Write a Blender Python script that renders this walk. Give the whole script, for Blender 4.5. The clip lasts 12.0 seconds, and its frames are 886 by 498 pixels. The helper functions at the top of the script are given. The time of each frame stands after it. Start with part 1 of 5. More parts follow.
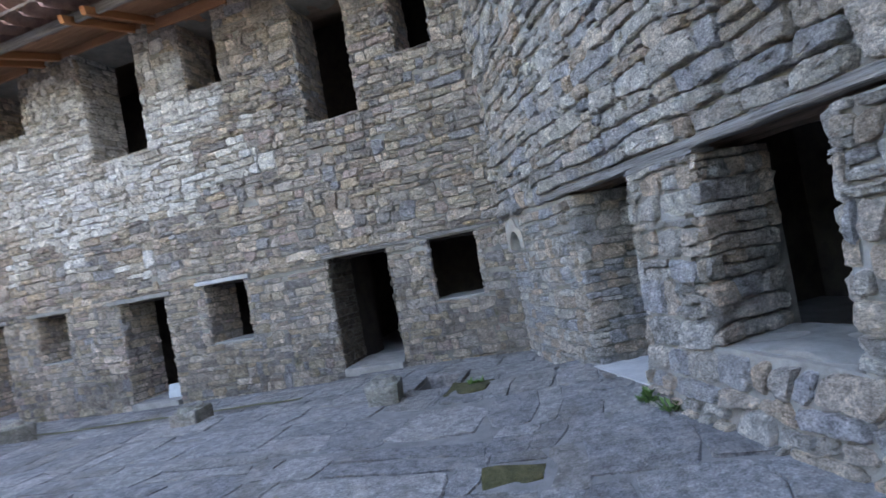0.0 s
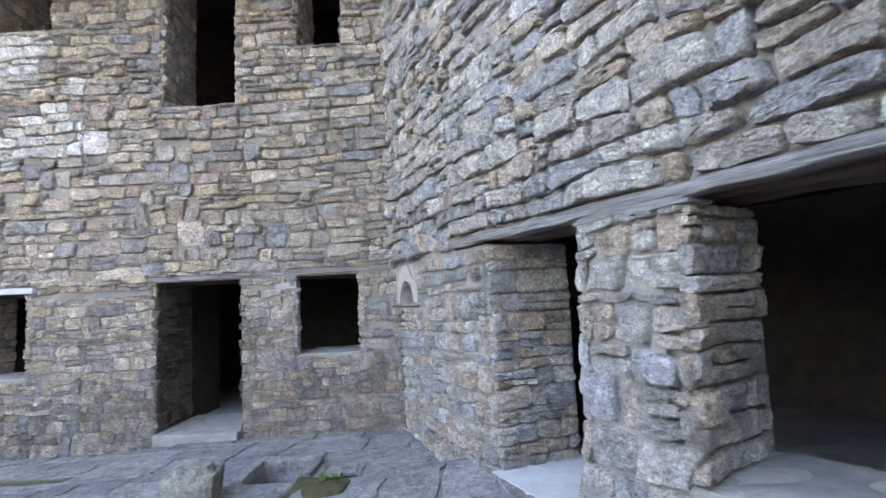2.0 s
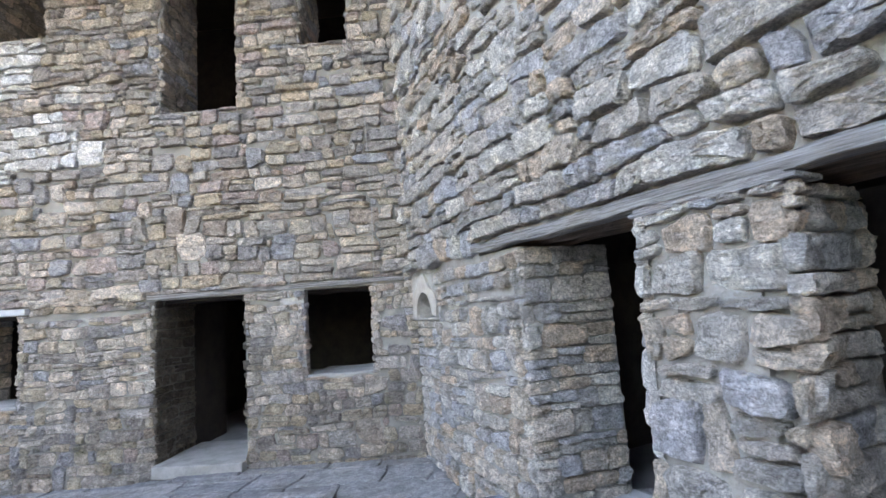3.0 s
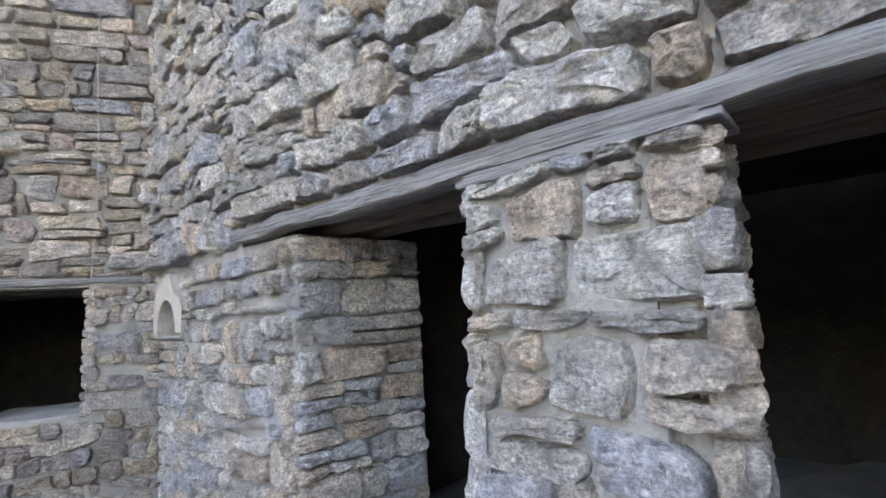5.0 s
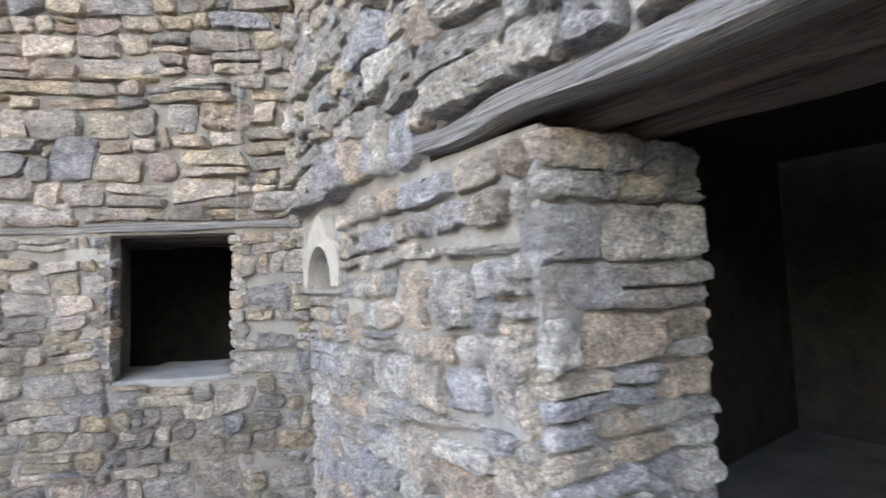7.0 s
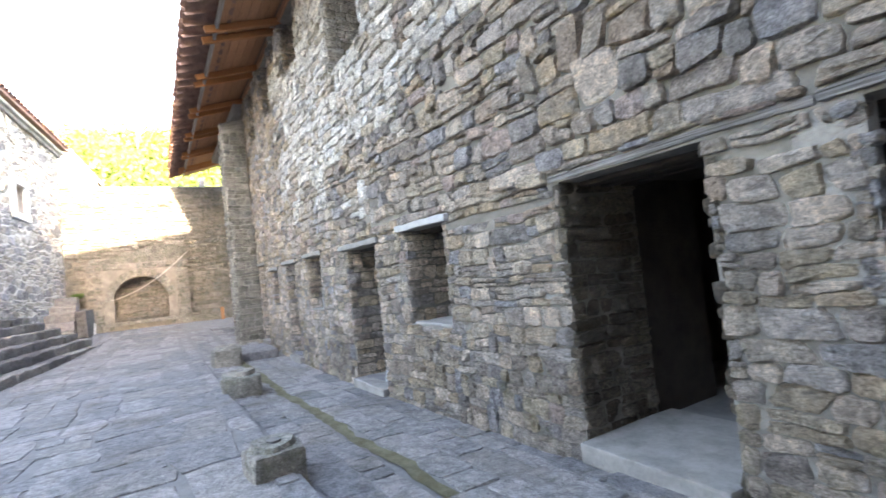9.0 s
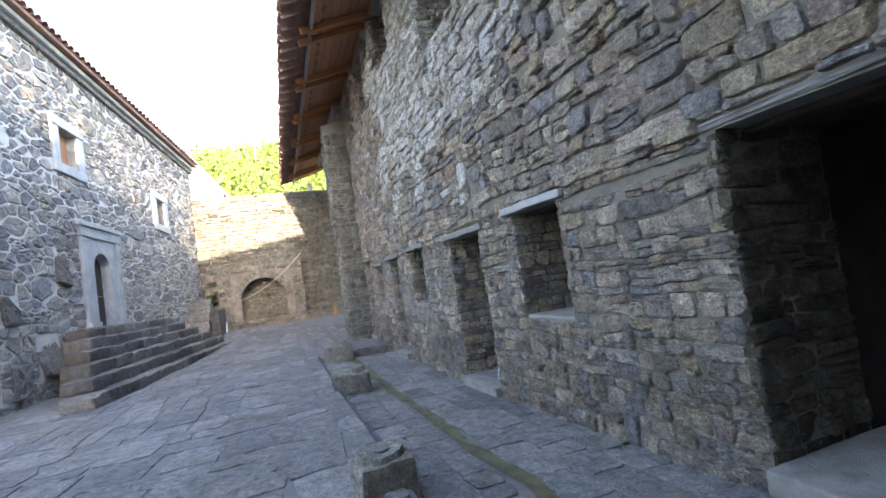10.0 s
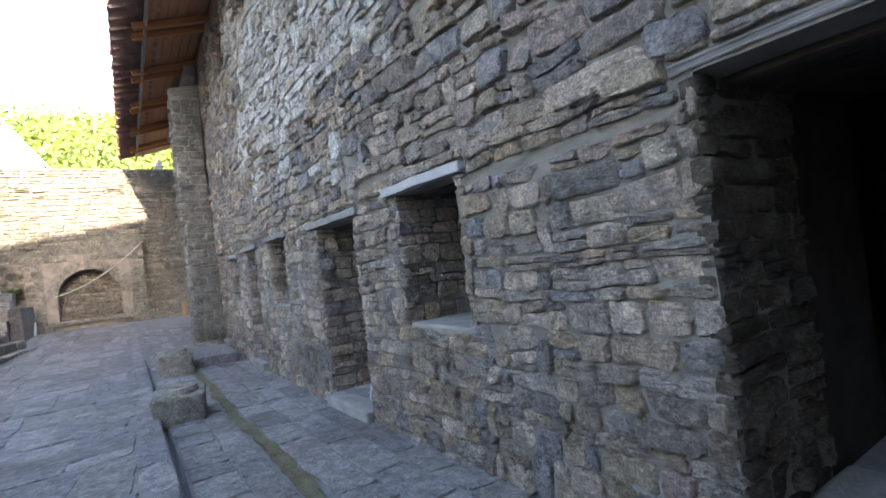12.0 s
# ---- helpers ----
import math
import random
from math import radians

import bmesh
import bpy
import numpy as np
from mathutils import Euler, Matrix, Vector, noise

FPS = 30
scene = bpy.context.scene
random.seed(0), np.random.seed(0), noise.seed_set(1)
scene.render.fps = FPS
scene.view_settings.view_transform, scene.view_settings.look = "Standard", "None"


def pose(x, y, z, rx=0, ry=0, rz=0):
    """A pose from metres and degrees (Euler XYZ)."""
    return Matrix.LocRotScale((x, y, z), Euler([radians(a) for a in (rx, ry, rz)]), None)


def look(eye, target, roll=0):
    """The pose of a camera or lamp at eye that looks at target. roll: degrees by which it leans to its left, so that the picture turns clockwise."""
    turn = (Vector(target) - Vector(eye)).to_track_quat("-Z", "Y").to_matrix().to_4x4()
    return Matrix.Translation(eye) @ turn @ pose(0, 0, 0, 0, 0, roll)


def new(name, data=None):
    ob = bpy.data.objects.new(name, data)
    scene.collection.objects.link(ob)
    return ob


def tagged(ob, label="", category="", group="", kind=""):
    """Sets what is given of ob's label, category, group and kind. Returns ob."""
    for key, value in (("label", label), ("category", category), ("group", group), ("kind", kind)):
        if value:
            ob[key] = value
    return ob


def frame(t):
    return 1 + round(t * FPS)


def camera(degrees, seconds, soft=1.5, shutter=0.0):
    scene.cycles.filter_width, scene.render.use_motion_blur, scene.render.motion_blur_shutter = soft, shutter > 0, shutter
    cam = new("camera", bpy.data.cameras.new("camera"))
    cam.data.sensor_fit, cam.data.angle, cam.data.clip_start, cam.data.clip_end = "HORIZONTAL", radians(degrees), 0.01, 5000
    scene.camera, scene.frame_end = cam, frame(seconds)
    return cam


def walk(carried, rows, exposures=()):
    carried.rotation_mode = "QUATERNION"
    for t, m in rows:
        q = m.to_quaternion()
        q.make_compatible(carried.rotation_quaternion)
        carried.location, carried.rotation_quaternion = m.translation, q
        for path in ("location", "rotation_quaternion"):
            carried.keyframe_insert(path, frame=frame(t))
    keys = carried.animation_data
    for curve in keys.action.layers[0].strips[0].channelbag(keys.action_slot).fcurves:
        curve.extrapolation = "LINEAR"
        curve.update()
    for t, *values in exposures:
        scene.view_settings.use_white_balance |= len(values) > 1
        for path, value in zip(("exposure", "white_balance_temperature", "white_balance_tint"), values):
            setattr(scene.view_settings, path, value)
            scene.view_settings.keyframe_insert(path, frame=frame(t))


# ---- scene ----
cam = camera(84.6, 12.0, shutter=0.2)
PATH = [
    (0, (1.58, -0.616, 1.499), (1.022, 1.305, 1.535), -10.3),
    (0.5, (1.471, -0.353, 1.494), (1.186, 1.626, 1.52), -6.1),
    (1, (1.35, -0.113, 1.522), (1.377, 1.885, 1.604), -4.5),
    (1.5, (1.348, 0.204, 1.53), (1.531, 2.191, 1.654), -1.5),
    (2, (1.294, 0.531, 1.513), (1.231, 2.522, 1.697), -2.8),
    (2.5, (1.222, 0.744, 1.491), (1.098, 2.728, 1.716), -4.2),
    (2.7, (1.186, 0.842, 1.5), (1.057, 2.824, 1.736), -4.0),
    (4.3, (1.428, 1.616, 1.521), (1.744, 3.578, 1.751), -3.6),
    (4.5, (1.421, 1.711, 1.518), (1.848, 3.65, 1.76), -2.9),
    (5, (1.422, 1.898, 1.496), (2.075, 3.772, 1.744), -3.3),
    (5.5, (1.449, 2.176, 1.472), (2.191, 4.021, 1.682), -5.7),
    (6, (1.385, 2.455, 1.476), (1.968, 4.359, 1.664), -6.3),
    (6.5, (1.224, 2.631, 1.494), (1.794, 4.541, 1.652), -3.5),
    (7, (1.13, 2.875, 1.464), (1.341, 4.86, 1.587), -2.1),
    (7.5, (0.867, 3.262, 1.33), (0.601, 5.233, 1.544), -0.7),
    (7.7, (0.734, 3.428, 1.324), (0.189, 5.341, 1.537), -0.6),
    (9.3, (-0.006, 3.709, 1.299), (-1.838, 4.508, 1.363), -7.0),
    (9.5, (-0.132, 3.748, 1.285), (-2.009, 4.436, 1.356), -7.5),
    (10, (-0.342, 3.831, 1.27), (-2.23, 4.482, 1.375), -8.3),
    (10.5, (-0.559, 3.835, 1.268), (-2.434, 4.528, 1.34), -7.3),
    (11, (-0.792, 3.856, 1.256), (-2.569, 4.772, 1.313), -6.5),
    (11.5, (-1.007, 4.008, 1.233), (-2.715, 5.049, 1.244), -5.6),
    (12, (-1.26, 4.252, 1.237), (-2.933, 5.347, 1.275), -6.5),
]

EXPOSURES = [(0.0, 4.09, 7150, 21), (0.5, 4.34, 7150, 21), (1.5, 4.73, 7450, 22), (2.7, 4.88, 7850, 22), (4.5, 4.87, 8250, 23), (5.5, 4.9, 8350, 25), (6.5, 5.1, 9050, 24), (7.0, 5.3, 8950, 24),
             (7.7, 5.15, 8850, 23), (9.3, 4.58, 7600, 18), (9.8, 4.11, 7200, 17), (10.5, 3.51, 7100, 17), (11.0, 3.61, 7100, 17), (11.4, 3.81, 7100, 18), (12.0, 3.91, 7100, 18)]
walk(cam, [(t, look(eye, target, roll)) for t, eye, target, roll in PATH], EXPOSURES)

# ---- world and sun ----
SUN_FROM = Vector((0.961, -0.093, 0.262)).normalized()
world = bpy.data.worlds.new("sky")
scene.world = world
world.use_nodes = True
wn = world.node_tree.nodes
sky = wn.new("ShaderNodeTexSky")
sky.sky_type, sky.sun_disc = "NISHITA", False
sky.sun_elevation = math.asin(SUN_FROM.z)
sky.sun_rotation = math.atan2(SUN_FROM.x, SUN_FROM.y)
sky.air_density, sky.dust_density = 1.0, 1.6
world.node_tree.links.new(sky.outputs[0], wn["Background"].inputs[0])
wn["Background"].inputs[1].default_value = 0.15
sun_data = bpy.data.lights.new("sun", "SUN")
sun_data.energy, sun_data.angle, sun_data.color = 2.0, radians(0.5), (1.0, 0.87, 0.66)
sun = new("sun", sun_data)
sun.matrix_world = look(SUN_FROM * 60, (0, 0, 0))


# ---- materials ----
def node_mat(name):
    m = bpy.data.materials.new(name)
    m.use_nodes = True
    nt = m.node_tree
    return m, nt, nt.nodes["Principled BSDF"]


def add(nt, kind, **inputs):
    n = nt.nodes.new(kind)
    for k, v in inputs.items():
        n.inputs[k.replace("_", " ")].default_value = v
    return n


def noise_at(nt, vec, scale, detail=6.0, rough=0.6):
    n = add(nt, "ShaderNodeTexNoise", Scale=scale, Detail=detail, Roughness=rough)
    nt.links.new(vec, n.inputs["Vector"])
    return n.outputs["Fac"]


def ramp(nt, fac, stops, constant=False):
    r = nt.nodes.new("ShaderNodeValToRGB")
    if constant:
        r.color_ramp.interpolation = "CONSTANT"
    els = r.color_ramp.elements
    while len(els) < len(stops):
        els.new(0.5)
    for e, (p, c) in zip(els, stops):
        e.position = p
        e.color = (*c, 1) if len(c) == 3 else c
    nt.links.new(fac, r.inputs[0])
    return r.outputs[0]


def mix(nt, fac, a, b, mode="MIX"):
    m = nt.nodes.new("ShaderNodeMix")
    m.data_type, m.blend_type = "RGBA", mode
    for sock, v in ((m.inputs[0], fac), (m.inputs[6], a), (m.inputs[7], b)):
        if isinstance(v, bpy.types.NodeSocket):
            nt.links.new(v, sock)
        else:
            sock.default_value = v if not isinstance(v, tuple) else (*v, 1)
    return m.outputs[2]


def bump(nt, bsdf, height, strength, distance=0.02):
    b = nt.nodes.new("ShaderNodeBump")
    b.inputs["Strength"].default_value, b.inputs["Distance"].default_value = strength, distance
    nt.links.new(height, b.inputs["Height"])
    nt.links.new(b.outputs[0], bsdf.inputs["Normal"])


def summed(nt, a, b, k=1.0):
    m = nt.nodes.new("ShaderNodeMath")
    m.operation = "MULTIPLY_ADD"
    nt.links.new(b, m.inputs[0])
    m.inputs[1].default_value = k
    nt.links.new(a, m.inputs[2])
    return m.outputs[0]


def stone_mat(name, colours, stain=(0.10, 0.09, 0.08), stain_amount=0.5, moss=0.0, rough=0.9, relief=0.85, fine=38.0, deep=0.06, smeared=0.5, seams=0.8):
    """Rubble stone: one hue for each stone, mottled, stained and pitted."""
    m, nt, bsdf = node_mat(name)
    geo = nt.nodes.new("ShaderNodeNewGeometry")
    info = nt.nodes.new("ShaderNodeObjectInfo")
    pos = geo.outputs["Position"]
    total = summed(nt, info.outputs["Random"], geo.outputs["Random Per Island"])
    fr = nt.nodes.new("ShaderNodeMath")
    fr.operation = "FRACT"
    nt.links.new(total, fr.inputs[0])
    n = len(colours)
    col = ramp(nt, fr.outputs[0], [(i / n, c) for i, c in enumerate(colours)], True)
    mott = noise_at(nt, pos, 9.0, 8.0, 0.7)
    col = mix(nt, 0.9, col, ramp(nt, mott, [(0.28, (0.42, 0.41, 0.41)), (0.5, (1.08, 1.07, 1.06)), (0.75, (1.7, 1.64, 1.55))]), "MULTIPLY")
    grain = noise_at(nt, pos, 70.0, 6.0, 0.75)
    col = mix(nt, 0.85, col, ramp(nt, grain, [(0.32, (0.4, 0.4, 0.4)), (0.68, (1.5, 1.5, 1.5))]), "MULTIPLY")
    speck = noise_at(nt, pos, 26.0, 7.0, 0.8)
    col = mix(nt, 0.8, col, ramp(nt, speck, [(0.34, (0.5, 0.49, 0.48)), (0.5, (1.0, 1.0, 1.0)), (0.66, (1.4, 1.38, 1.36))]), "MULTIPLY")
    flat = nt.nodes.new("ShaderNodeMapping")
    flat.inputs["Scale"].default_value = (1.0, 1.0, 4.5)
    nt.links.new(pos, flat.inputs[0])
    layer = noise_at(nt, flat.outputs[0], 6.0, 9.0, 0.7)
    seam = ramp(nt, layer, [(0.40, (1, 1, 1)), (0.425, (0.42, 0.41, 0.40)), (0.45, (1, 1, 1)), (0.53, (1, 1, 1)), (0.548, (0.5, 0.49, 0.48)), (0.57, (1, 1, 1))])
    col = mix(nt, seams, col, seam, "MULTIPLY")
    big = noise_at(nt, pos, 1.3, 5.0, 0.65)
    st = ramp(nt, big, [(0.52, (0, 0, 0)), (0.72, (stain_amount,) * 3)])
    col = mix(nt, st, col, stain)
    lich = noise_at(nt, pos, 17.0, 6.0, 0.75)
    col = mix(nt, ramp(nt, lich, [(0.62, (0, 0, 0)), (0.68, (0.45, 0.45, 0.45))]), col, (0.5, 0.48, 0.43))
    smear = noise_at(nt, pos, 5.5, 9.0, 0.72)
    col = mix(nt, ramp(nt, smear, [(0.53, (0, 0, 0)), (0.64, (smeared,) * 3)]), col, (0.37, 0.35, 0.32))
    if moss:
        gm = noise_at(nt, pos, 3.1, 7.0, 0.7)
        col = mix(nt, ramp(nt, gm, [(0.55, (0, 0, 0)), (0.7, (moss,) * 3)]), col, (0.10, 0.11, 0.035))
    nt.links.new(col, bsdf.inputs["Base Color"])
    bsdf.inputs["Roughness"].default_value = rough
    bsdf.inputs["Specular IOR Level"].default_value = 0.25
    vor = add(nt, "ShaderNodeTexVoronoi", Scale=14.0)
    nt.links.new(pos, vor.inputs["Vector"])
    h = summed(nt, noise_at(nt, pos, 12.0, 10.0, 0.72), noise_at(nt, pos, fine, 8.0, 0.7), 0.5)
    h = summed(nt, h, vor.outputs["Distance"], 0.3)
    if seams:
        h = summed(nt, h, layer, 0.9)
        h = summed(nt, h, seam, 0.12 * seams)
    h = summed(nt, h, noise_at(nt, pos, 4.5, 4.0, 0.6), 0.8)
    bump(nt, bsdf, h, relief, deep)
    return m


def plain_mat(name, a, b, scale=8.0, rough=0.85, relief=0.3, distance=0.02, stretch=None, metal=0.0, fine=60.0):
    """A surface mottled between two colours, with fine relief; stretch draws the grain out along an axis."""
    m, nt, bsdf = node_mat(name)
    geo = nt.nodes.new("ShaderNodeNewGeometry")
    vec = geo.outputs["Position"]
    if stretch:
        tc = nt.nodes.new("ShaderNodeTexCoord")
        mp = nt.nodes.new("ShaderNodeMapping")
        mp.inputs["Scale"].default_value = stretch
        nt.links.new(tc.outputs["Object"], mp.inputs[0])
        vec = mp.outputs[0]
    n1 = noise_at(nt, vec, scale, 8.0, 0.68)
    n2 = noise_at(nt, vec, fine, 5.0, 0.7)
    f = summed(nt, n1, n2, 0.35)
    col = ramp(nt, f, [(0.45, a), (0.9, b)])
    info = nt.nodes.new("ShaderNodeObjectInfo")
    col = mix(nt, 0.35, col, ramp(nt, info.outputs["Random"], [(0.0, (0.7, 0.7, 0.7)), (1.0, (1.2, 1.2, 1.2))]), "MULTIPLY")
    nt.links.new(col, bsdf.inputs["Base Color"])
    bsdf.inputs["Roughness"].default_value, bsdf.inputs["Metallic"].default_value = rough, metal
    bsdf.inputs["Specular IOR Level"].default_value = 0.3
    bump(nt, bsdf, summed(nt, n1, n2, 0.6), relief, distance)
    return m


GREYS = [(0.32, 0.305, 0.28), (0.40, 0.375, 0.33), (0.26, 0.26, 0.265), (0.46, 0.435, 0.385), (0.335, 0.29, 0.24), (0.30, 0.305, 0.315),
         (0.42, 0.395, 0.35), (0.20, 0.19, 0.175), (0.56, 0.54, 0.50), (0.36, 0.33, 0.285), (0.34, 0.30, 0.24), (0.25, 0.24, 0.23), (0.30, 0.25, 0.215), (0.39, 0.355, 0.30), (0.50, 0.475, 0.43), (0.23, 0.215, 0.195), (0.42, 0.35, 0.27), (0.40, 0.31, 0.265), (0.44, 0.41, 0.34)]
TINTS = [(1.27, 1.21, 1.14), (1.19, 1.19, 1.26), (1.31, 1.20, 1.12), (1.24, 1.19, 1.18), (1.26, 1.22, 1.14), (1.17, 1.19, 1.26)]
GREYS = [((0.10 + r * 0.78) * TINTS[i % 6][0], (0.095 + g * 0.76) * TINTS[i % 6][1], (0.085 + b * 0.76) * TINTS[i % 6][2]) for i, (r, g, b) in enumerate(GREYS)]
M_STONE = stone_mat("rubble_stone", GREYS, smeared=0.5, relief=1.0, deep=0.1)
M_STONE_LIME = stone_mat("limewashed_rubble", [(0.62, 0.61, 0.58), (0.70, 0.68, 0.64), (0.55, 0.53, 0.49), (0.66, 0.66, 0.65), (0.50, 0.46, 0.40)], relief=1.0, deep=0.08, stain_amount=0.2, smeared=0.2, seams=0.4)
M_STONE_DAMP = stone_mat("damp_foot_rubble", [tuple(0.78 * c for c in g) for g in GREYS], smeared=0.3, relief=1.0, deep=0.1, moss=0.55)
# Brown jamb stone, darkened so the near doorway's shade is in its colour.
M_JAMB = stone_mat("shade_dark_brown_stone", [(0.12, 0.10, 0.078), (0.15, 0.128, 0.10), (0.10, 0.086, 0.068), (0.18, 0.158, 0.13)], moss=0.25, smeared=0.15, relief=1.0, deep=0.08)
M_STONE_B = stone_mat("blue_grey_rubble", [(0.559, 0.519, 0.479), (0.638, 0.564, 0.49), (0.467, 0.467, 0.479), (0.661, 0.638, 0.593), (0.593, 0.49, 0.399),
                                            (0.513, 0.519, 0.547), (0.593, 0.524, 0.445), (0.445, 0.433, 0.416), (0.684, 0.661, 0.627), (0.547, 0.519, 0.479)], relief=1.0, deep=0.1, smeared=0.7)
M_STONE_C = stone_mat("church_rubble", [(0.27, 0.28, 0.30), (0.36, 0.36, 0.36), (0.22, 0.23, 0.25), (0.44, 0.43, 0.41), (0.32, 0.31, 0.29)], stain_amount=0.6)
M_STONE_F = stone_mat("yard_wall_rubble", [(0.20, 0.198, 0.175), (0.255, 0.252, 0.23), (0.17, 0.172, 0.155), (0.23, 0.232, 0.215), (0.19, 0.196, 0.188)], stain_amount=0.6, moss=0.4, smeared=0.3)
M_STEP = stone_mat("step_stone", [(0.14, 0.14, 0.14), (0.19, 0.19, 0.19), (0.12, 0.12, 0.125), (0.22, 0.22, 0.215)], moss=0.2, smeared=0.15)
M_MORTAR_D = plain_mat("weathered_mortar", (0.15, 0.14, 0.125), (0.29, 0.275, 0.245), 4.0, 0.95, 0.8, 0.04)
M_PAVE = stone_mat("paving_slate", [(0.155, 0.16, 0.17), (0.20, 0.205, 0.21), (0.14, 0.145, 0.155), (0.22, 0.22, 0.225), (0.175, 0.175, 0.175), (0.19, 0.195, 0.205)], stain_amount=0.8, moss=0.08, rough=0.75, relief=0.6, smeared=0.3, seams=0.25)
M_BLOCK = stone_mat("dressed_block", [(0.20, 0.20, 0.18), (0.22, 0.21, 0.19)], moss=0.4, relief=0.5)
M_DRESSED = plain_mat("dressed_pale_stone", (0.27, 0.30, 0.32), (0.46, 0.49, 0.50), 4.0, 0.85, 0.5, 0.03)
M_MORTAR = plain_mat("lime_mortar", (0.23, 0.22, 0.205), (0.43, 0.415, 0.385), 9.0, 0.95, 0.9, 0.04)
M_MORTAR_W = plain_mat("pale_mortar", (0.46, 0.46, 0.45), (0.74, 0.73, 0.70), 5.0, 0.95, 0.6, 0.03)
M_EARTH = plain_mat("packed_earth", (0.12, 0.12, 0.12), (0.22, 0.22, 0.22), 5.0, 0.95, 0.6, 0.03)
M_SCREED = plain_mat("cement_screed", (0.30, 0.305, 0.31), (0.46, 0.465, 0.47), 5.0, 0.85, 0.6, 0.03)
M_MOSS = plain_mat("damp_moss", (0.03, 0.03, 0.015), (0.115, 0.11, 0.05), 9.0, 0.95, 0.9, 0.04)
M_GUTTER = plain_mat("silted_gutter", (0.06, 0.058, 0.03), (0.17, 0.16, 0.105), 6.0, 0.95, 0.8, 0.03)
M_OLDWOOD = plain_mat("weathered_grey_wood", (0.06, 0.05, 0.045), (0.62, 0.60, 0.58), 3.0, 0.8, 1.0, 0.05, (0.5, 34.0, 34.0), fine=11.0)
M_UNDERWOOD = plain_mat("brown_old_wood", (0.06, 0.042, 0.033), (0.48, 0.35, 0.27), 3.0, 0.8, 1.0, 0.05, (0.5, 34.0, 34.0), fine=11.0)
M_REDWOOD = plain_mat("stained_larch", (0.30, 0.115, 0.05), (0.50, 0.23, 0.10), 4.0, 0.65, 0.4, 0.01, (20.0, 1.0, 20.0))
M_REDWOOD_X = plain_mat("stained_larch_plate", (0.26, 0.12, 0.07), (0.46, 0.24, 0.13), 4.0, 0.65, 0.4, 0.01, (1.0, 20.0, 20.0))
M_TILE = plain_mat("terracotta_tile", (0.14, 0.08, 0.065), (0.32, 0.20, 0.165), 6.0, 0.85, 0.5)
M_PLASTER = plain_mat("lime_plaster", (0.24, 0.22, 0.195), (0.42, 0.39, 0.345), 8.0, 0.9, 0.6, 0.03)
M_WHITEWASH = plain_mat("whitewash", (0.62, 0.63, 0.64), (0.82, 0.82, 0.82), 5.0, 0.85, 0.25)
# Room walls coloured near-black: the rooms' darkness is put into the stone.
M_INNER = plain_mat("shade_dark_inner_stone", (0.025, 0.022, 0.02), (0.075, 0.062, 0.052), 5.0, 0.95, 0.8, 0.04)
M_INNERFLOOR = plain_mat("inner_floor", (0.10, 0.10, 0.105), (0.20, 0.20, 0.21), 3.0, 0.9, 0.3)
M_CABLE = plain_mat("pale_cable", (0.34, 0.33, 0.31), (0.46, 0.45, 0.43), 30.0, 0.5, 0.1)
M_SILL = plain_mat("worn_grey_slab", (0.15, 0.147, 0.14), (0.29, 0.283, 0.27), 6.0, 0.9, 0.6, 0.03)
# Timber for undersides and ceilings; its near-black colour carries the shade there.
M_DARKTIMBER = plain_mat("shade_dark_timber", (0.02, 0.016, 0.014), (0.06, 0.048, 0.04), 5.0, 0.9, 0.5)
M_DOOR = plain_mat("dark_door_wood", (0.035, 0.03, 0.028), (0.08, 0.07, 0.06), 6.0, 0.7, 0.4, stretch=(20.0, 20.0, 1.0))
M_CURTAIN = plain_mat("orange_wood_shutter", (0.30, 0.15, 0.08), (0.42, 0.22, 0.12), 6.0, 0.7, 0.2)


def leaf_mat(name, a, b):
    m, nt, bsdf = node_mat(name)
    geo = nt.nodes.new("ShaderNodeNewGeometry")
    col = ramp(nt, geo.outputs["Random Per Island"], [(0.0, a), (1.0, b)])
    nt.links.new(col, bsdf.inputs["Base Color"])
    bsdf.inputs["Roughness"].default_value = 0.6
    return m


M_LEAF = leaf_mat("weed_leaf", (0.04, 0.10, 0.02), (0.11, 0.20, 0.05))
M_HILL = leaf_mat("hillside_leaf", (0.05, 0.11, 0.02), (0.15, 0.21, 0.05))
M_GRASS = plain_mat("hillside_grass", (0.07, 0.10, 0.02), (0.16, 0.18, 0.05), 0.6, 0.95, 0.3)


# ---- mesh helpers ----
def mesh_object(name, verts, faces, material, parent=None, smooth=False):
    me = bpy.data.meshes.new(name)
    me.from_pydata([tuple(v) for v in verts], [], [tuple(f) for f in faces])
    me.update()
    me.materials.append(material)
    if smooth:
        me.polygons.foreach_set("use_smooth", [True] * len(me.polygons))
    ob = new(name, me)
    ob.parent = parent
    return ob


def part(name, bm, material, parent=None, label="", smooth=False):
    me = bpy.data.meshes.new(name)
    bmesh.ops.recalc_face_normals(bm, faces=bm.faces)
    bm.to_mesh(me)
    bm.free()
    me.materials.append(material)
    if smooth:
        me.polygons.foreach_set("use_smooth", [True] * len(me.polygons))
    ob = new(name, me)
    ob.parent = parent
    if label:
        ob["label"] = label
    return ob


def thing(name, at, label, category, group="", kind=""):
    e = new(name)
    e.location = at
    e.empty_display_size = 0.1
    return tagged(e, label, category, group, kind)


